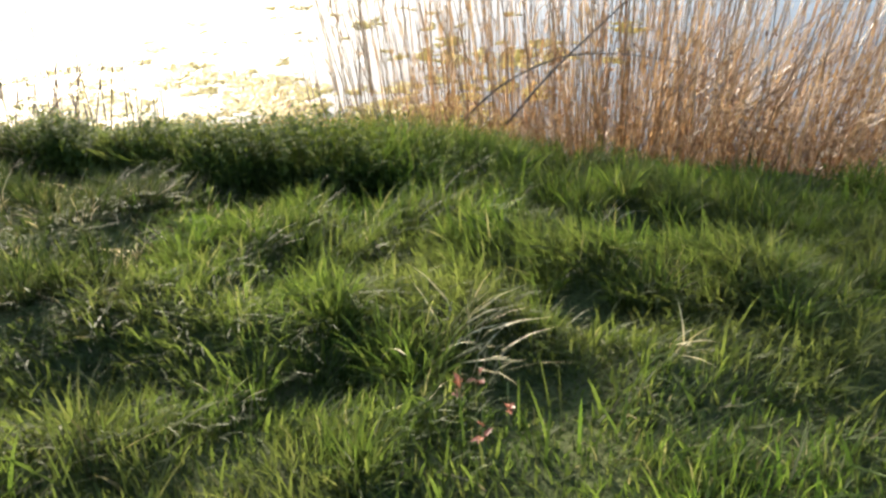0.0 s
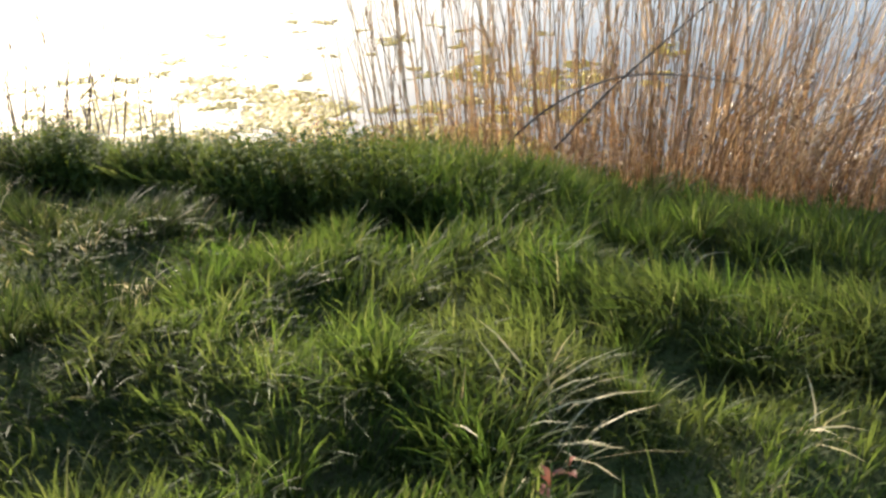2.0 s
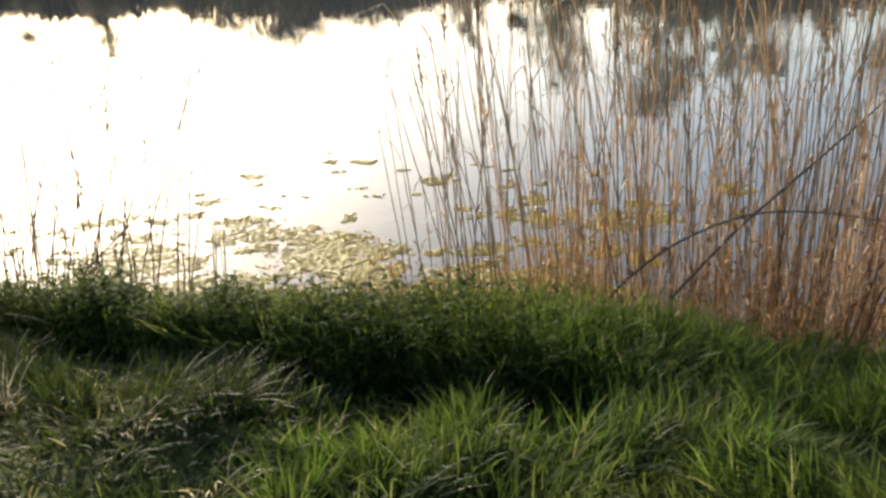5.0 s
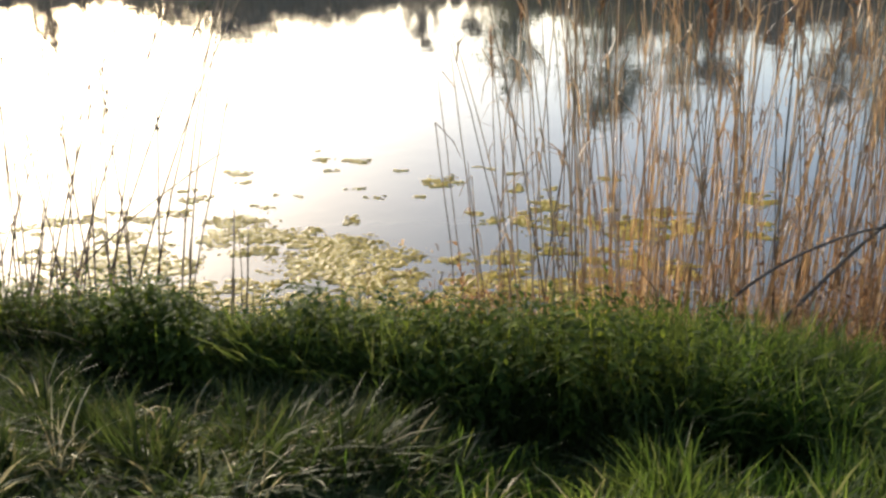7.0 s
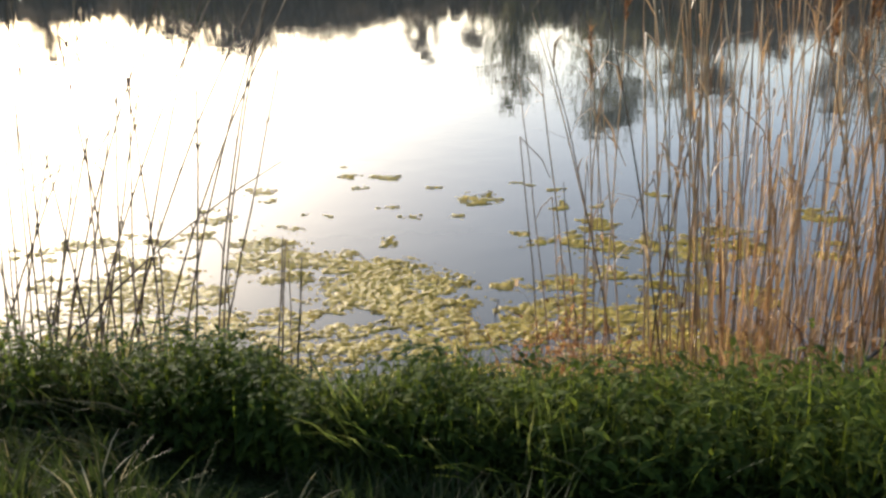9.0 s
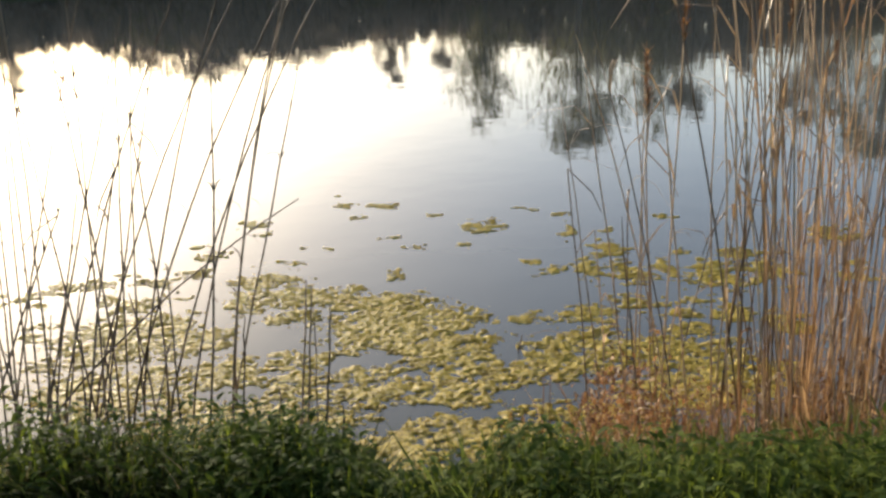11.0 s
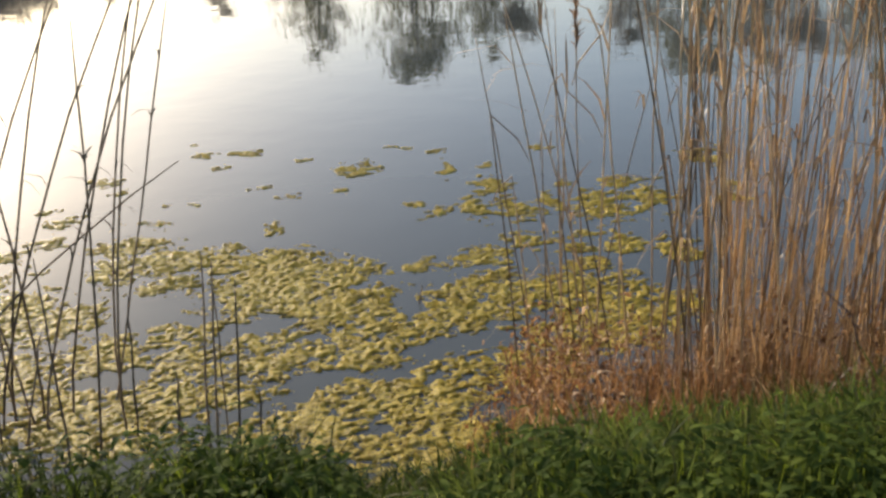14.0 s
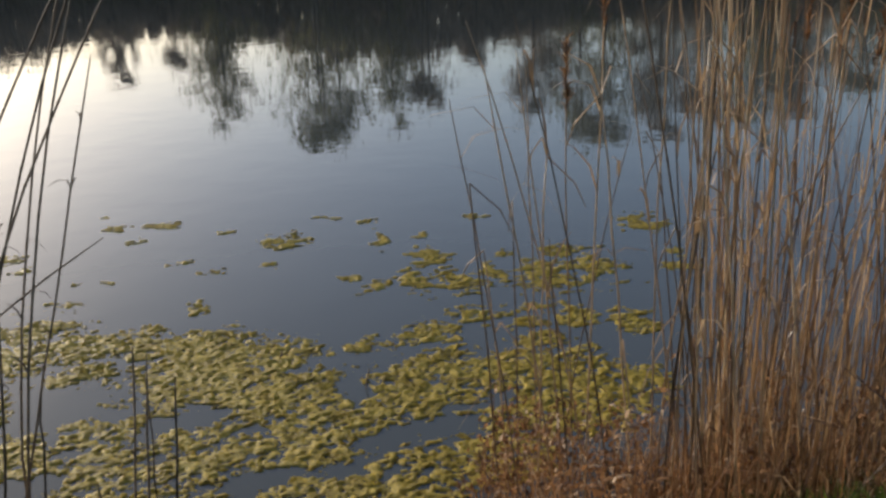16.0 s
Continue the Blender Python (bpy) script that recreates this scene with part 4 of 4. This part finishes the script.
def nettle_height(x, y):
    notch = np.exp(-((x - 0.49) / 0.17) ** 2) * smooth(-5.2, -5.0, y)
    drop = 0.32 + 0.2 * smooth(0.5, 1.0, x)
    back = -4.95 - 0.15 * smooth(0.5, 1.0, x)
    tall = 0.45 - 0.09 * smooth(0.2, 0.9, x) - 0.05 * smooth(1.5, 2.4, x)
    along = np.interp(x, [-0.6, -0.35, -0.15, 0.05, 0.17, 0.3, 0.4, 0.6, 0.72, 0.8, 0.9, 1.0, 1.1, 1.2, 1.33, 1.5, 1.66, 2.02, 2.15, 2.32, 2.65], [1.05, 0.81, 0.78, 0.86, 0.79, 0.87, 0.76, 0.76, 0.98, 0.91, 0.84, 0.95, 0.92, 0.93, 1.03, 1.07, 1.28, 1.24, 1.06, 0.95, 0.8])
    return along * tall * (0.75 + 0.25 * smooth(0.0, 0.2, y - front(x))) * (1 - 0.62 * notch) * (1.13 - 0.24 * smooth(0.1, 0.42, y - front(x))) * (1 - drop * smooth(0, 0.36, y - back)) * (0.9 + 0.2 * fbm(x * 2.2, y * 2.2, 91, 2))


def build_nettle_mass():
    x, y, g = in_nettles(5600, 5)
    h = nettle_height(x, y) * g.uniform(0.7, 1.15, len(x))
    z = ground_z(x, y) - 0.02
    pieces = []
    lv = np.concatenate([LEAF[0], np.ones((8, 1))], 1)
    for i in range(len(x)):
        tilt = pose(x[i], y[i], z[i], g.normal(0, 7), g.normal(0, 7), g.uniform(0, 360))
        for m, size in nettle_leaves(int(g.integers(1, 40)), h[i]):
            mm = np.array(tilt @ m @ Matrix.Diagonal((size, size, size, 1)))
            pieces.append(((lv @ mm.T)[:, :3], LEAF[1], LEAF[2]))
    v, q, t = joined(pieces)
    st = blades(np.stack([x, y, z], 1), h, np.full(len(x), 0.006), g.uniform(0, 6.28, len(x)), np.full(len(x), 0.05), g.uniform(0, 6.28, len(x)))
    v, q, t = joined([(v, q, t), st])
    # the steep slope down to the water behind them is thinly overgrown
    n = 26000
    gx, gy = g.uniform(-7.0, 1.1, n), g.uniform(-4.9, -3.3, n)
    ok = (gy < shore(gx) - 0.08) & (g.random(n) < 0.35 + fbm(gx * 3, gy * 3, 35, 2))
    gx, gy = gx[ok], gy[ok]
    n = len(gx)
    sl = blades(np.stack([gx, gy, ground_z(gx, gy) - 0.01], 1), g.uniform(0.05, 0.16, n), g.uniform(0.005, 0.011, n), g.uniform(0, 6.28, n), g.uniform(0.2, 0.9, n), g.uniform(0, 6.28, n))
    tagged(new("slope_grass", make_mesh("slope_grass", *sl, materials=[M_RANK])), "sparse old grass on the steep waterside slope", "grass", kind="stuff")
    tagged(new("nettle_bank", make_mesh("nettle_bank", v, q, t, materials=[M_NETTLE])), "dense dark green young nettles along the bank edge", "nettles", kind="stuff")


build_nettle_mass()


def build_nettle(seed, height):
    e = new("nettle_plant")
    v, q = tube([(0, 0, -0.05), (0.01, 0, height * 0.5), (0, 0.01, height)], [0.0035, 0.003, 0.0015], 5)
    part("stem", make_mesh("stem", v, q, materials=[M_STEM]), e)
    me = make_mesh("leaf", *LEAF, materials=[M_NETTLE_OB])
    for m, size in nettle_leaves(seed, height):
        part("leaf", me, e).matrix_basis = m @ Matrix.Diagonal((size, size, size, 1))
    return tagged(e, "young green nettle with toothed paired leaves", "nettle", group="nettles on the bank")


nettle_kinds = [[build_nettle(200 + k, 0.42), False] for k in range(5)]
nx, ny, ng = in_nettles(110, 17)
for i in range(len(nx)):
    rec = nettle_kinds[i % 5]
    s = float(nettle_height(nx[i], ny[i]) * ng.uniform(0.9, 1.15) / 0.42)
    m = pose(nx[i], ny[i], float(ground_z(nx[i], ny[i])), ng.normal(0, 6), ng.normal(0, 6), ng.uniform(0, 360)) @ Matrix.Diagonal((1, 1, s, 1))
    if rec[1]:
        copy_thing(rec[0], pose(0, 0, 0)).matrix_basis = m
    else:
        rec[0].matrix_basis, rec[1] = m, True


# ---- grass ----
def build_grass():
    n = 480000
    x = rng.uniform(-4.5, 7.5, n)
    y = -4.1 - 7.9 * rng.random(n)
    inland = -3.0 - 0.25 * np.clip(x - 2.8, 0, 3) - y
    band = (y > front(x)) & (x < 2.6)
    ok = (inland > 1.88 - 0.3 * smooth(1.9, 2.5, x) + 0.3 * (rng.random(n) - 0.5)) & ~(band & (rng.random(n) < 0.8 - 0.75 * smooth(0.4, 0.9, x)))
    clump = 0.55 * fbm(x * 3.1, y * 3.1, 71, 3) + 0.45 * fbm(x * 9, y * 9, 73, 2)
    ok &= rng.random(n) < 0.35 + 1.1 * clump
    off = np.hypot(np.maximum(np.abs(x - 1.6) - 3.0, 0), np.maximum(-7.7 - y, 0))
    ok &= rng.random(n) < np.exp(-off / 1.1)
    x, y, clump, inland = x[ok], y[ok], clump[ok], inland[ok]
    n = len(x)
    rank = smooth(0.2, 0.95, 0.1 + 0.8 * fbm(x * 2.0, y * 2.0, 87, 2) - 0.15 + 0.8 * np.clip(1.35 + 0.35 * smooth(-6.6, -6.2, y) - x, -0.4, 1) * (y > -7.2)) > rng.random(n)
    h = (0.06 + 0.155 * smooth(0.3, 0.75, clump)) * np.clip(1 + 5.0 * relief(x, y), 0.3, 1.4) * rng.uniform(0.55, 1.2, n) * np.where(rank, 0.8, 1.0)
    swirl = 6.28 * fbm(x * 1.1, y * 1.1, 83, 2) * 2
    lean = swirl + rng.normal(0, 1.1, n)
    bend = np.abs(rng.normal(0.62, 0.36, n)) + np.where(rank, 0.2, 0)
    face = rng.uniform(0, 6.28, n)
    base = np.stack([x, y, ground_z(x, y) - 0.01], 1)
    w = rng.uniform(0.004, 0.0085, n) * np.where(rank, 1.25, 1.0)
    for keep, name, mat, label in ((~rank, "grass", M_GRASS, "rough lush green spring grass on the bank"), (rank, "rank_grass", M_RANK, "dull olive old grass with withered blades")):
        v, q, t = blades(base[keep], h[keep], w[keep], lean[keep], bend[keep], face[keep], 0.0)
        tagged(new(name, make_mesh(name, v, q, t, materials=[mat])), label, "grass", kind="stuff")


build_grass()


def build_meadow():
    """Coarser grass of the meadow round about."""
    n = 150000
    x, y = rng.uniform(-14, 16, n), -3.4 - 13 * rng.random(n)
    inside = (np.abs(x - 1.6) < 3.2 + 0.5 * rng.normal(0, 1, n)) & (y > -8.0 + 0.5 * rng.normal(0, 1, n))
    away = np.hypot((x - 1.6) / 1.3, y + 7.0)
    ok = ~inside & (shore(x) - y > 0.6) & (rng.random(n) < np.clip(1.6 - away / 9, 0.15, 1)) & (rng.random(n) < 0.3 + fbm(x * 2, y * 2, 75, 3))
    x, y = x[ok], y[ok]
    n = len(x)
    base = np.stack([x, y, ground_z(x, y) - 0.02], 1)
    v, q, t = blades(base, rng.uniform(0.09, 0.26, n), rng.uniform(0.006, 0.014, n), rng.uniform(0, 6.28, n), np.abs(rng.normal(0.45, 0.3, n)), rng.uniform(0, 6.28, n))
    tagged(new("meadow_grass", make_mesh("meadow_grass", v, q, t, materials=[M_GRASS])), "rough green meadow grass spreading from the bank", "grass", kind="stuff")


build_meadow()


def build_tuft(seed, count, height, mat, bend, label, name="grass_tussock", wide=1.0, one_way=None):
    g = np.random.default_rng(seed)
    a = g.uniform(0, 6.28, count) if one_way is None else g.normal(one_way, 0.7, count)
    r = (0.07 if one_way is None else 0.12) * np.sqrt(g.random(count))
    base = np.stack([np.cos(a) * r, np.sin(a) * r, np.full(count, -0.01)], 1)
    v, q, t = blades(base, height * g.uniform(0.55, 1.15, count), wide * g.uniform(0.005, 0.008, count), a + g.normal(0, 0.5, count), np.abs(g.normal(bend, 0.2, count)), g.uniform(0, 6.28, count), 0.05)
    return tagged(new(name, make_mesh(name, v, q, t, materials=[mat])), label, "grass", group="tussocks on the bank")


tufts = [build_tuft(300 + k, 90, 0.23, M_GRASS, 0.45, "green grass tussock with long arching blades") for k in range(4)]
old_tufts = [build_tuft(310 + k, 80, 0.24, M_RANK, 0.55, "dull olive tussock of old arching grass blades") for k in range(3)]
dry = [build_tuft(320 + k, 11, 0.24, M_DRYGRASS, 0.8, "bleached straw-coloured dead grass blades among green grass", "dry_grass_tuft", 1.3, 0.4) for k in range(3)]
G = random.Random(44)


def scatter(obs, places):
    for i, (x, y, s) in enumerate(places):
        m = pose(x, y, float(ground_z(x, y)), 0, 0, G.uniform(0, 360) if obs is not dry else G.gauss(0, 35)) @ Matrix.Diagonal((s, s, s, 1))
        if i < len(obs):
            obs[i].matrix_basis = m
        else:
            c = copy_thing(obs[i % len(obs)], pose(0, 0, 0))
            c.matrix_basis = m


places = [(3.0, -5.6, 1.2), (3.2, -5.5, 1.2), (2.85, -5.5, 1.1), (3.4, -5.7, 1.0), (2.43, -7.25, 1.1), (2.3, -7.2, 1.0), (2.1, -7.0, 1.0), (0.3, -5.75, 1.0), (0.1, -5.6, 0.95), (-0.2, -5.5, 0.9), (0.5, -5.9, 0.9), (1.0, -5.9, 0.9), (0.7, -5.75, 0.9)]
for k in range(50):
    x = G.uniform(-1.2, 4.6)
    y = G.uniform(-7.9, float(front(x)) - 0.15)
    places.append((x, y, G.uniform(0.6, 1.1)))
scatter(tufts, [p for p in places if p[0] > 1.3])
scatter(old_tufts, [p for p in places if p[0] <= 1.3])
scatter(dry, [(2.40, -7.18, 1.0), (2.52, -7.22, 1.0), (2.28, -7.15, 0.9), (2.46, -7.10, 1.0), (3.1, -5.7, 0.6), (0.8, -5.8, 0.7), (1.5, -6.1, 0.6), (1.1, -6.3, 0.7)] + [(G.uniform(0.5, 4), G.uniform(-7.8, -5.8), G.uniform(0.4, 0.7)) for k in range(16)] + [(G.uniform(-0.6, 0.9), G.uniform(-6.3, -5.4), G.uniform(0.5, 0.8)) for k in range(12)])


def red_dock(x, y, seed):
    e = new("dock_plant")
    r = random.Random(seed)
    for j in range(4):
        v, q, t = nettle_leaf(r.uniform(0.03, 0.05), r.uniform(0.016, 0.024))
        ob = part("leaf", make_mesh("leaf", v, q, t, materials=[M_RED]), e)
        ob.matrix_basis = pose(0, 0, r.uniform(0.03, 0.10), 0, r.uniform(-70, -20), r.uniform(0, 360))
    v, q = tube([(0, 0, -0.02), (0, 0.005, 0.15)], [0.003, 0.002], 5)
    part("stem", make_mesh("stem", v, q, materials=[M_STEM]), e)
    e.matrix_basis = pose(x, y, float(ground_z(x, y)) + 0.02)
    tagged(e, "small dock with red-tinged leaves low in the grass", "dock", group="red docks in the grass")


for i, (x, y) in enumerate(((2.69, -7.53), (2.56, -7.47), (2.63, -7.68), (2.6, -7.36))):
    red_dock(x, y, 500 + i)
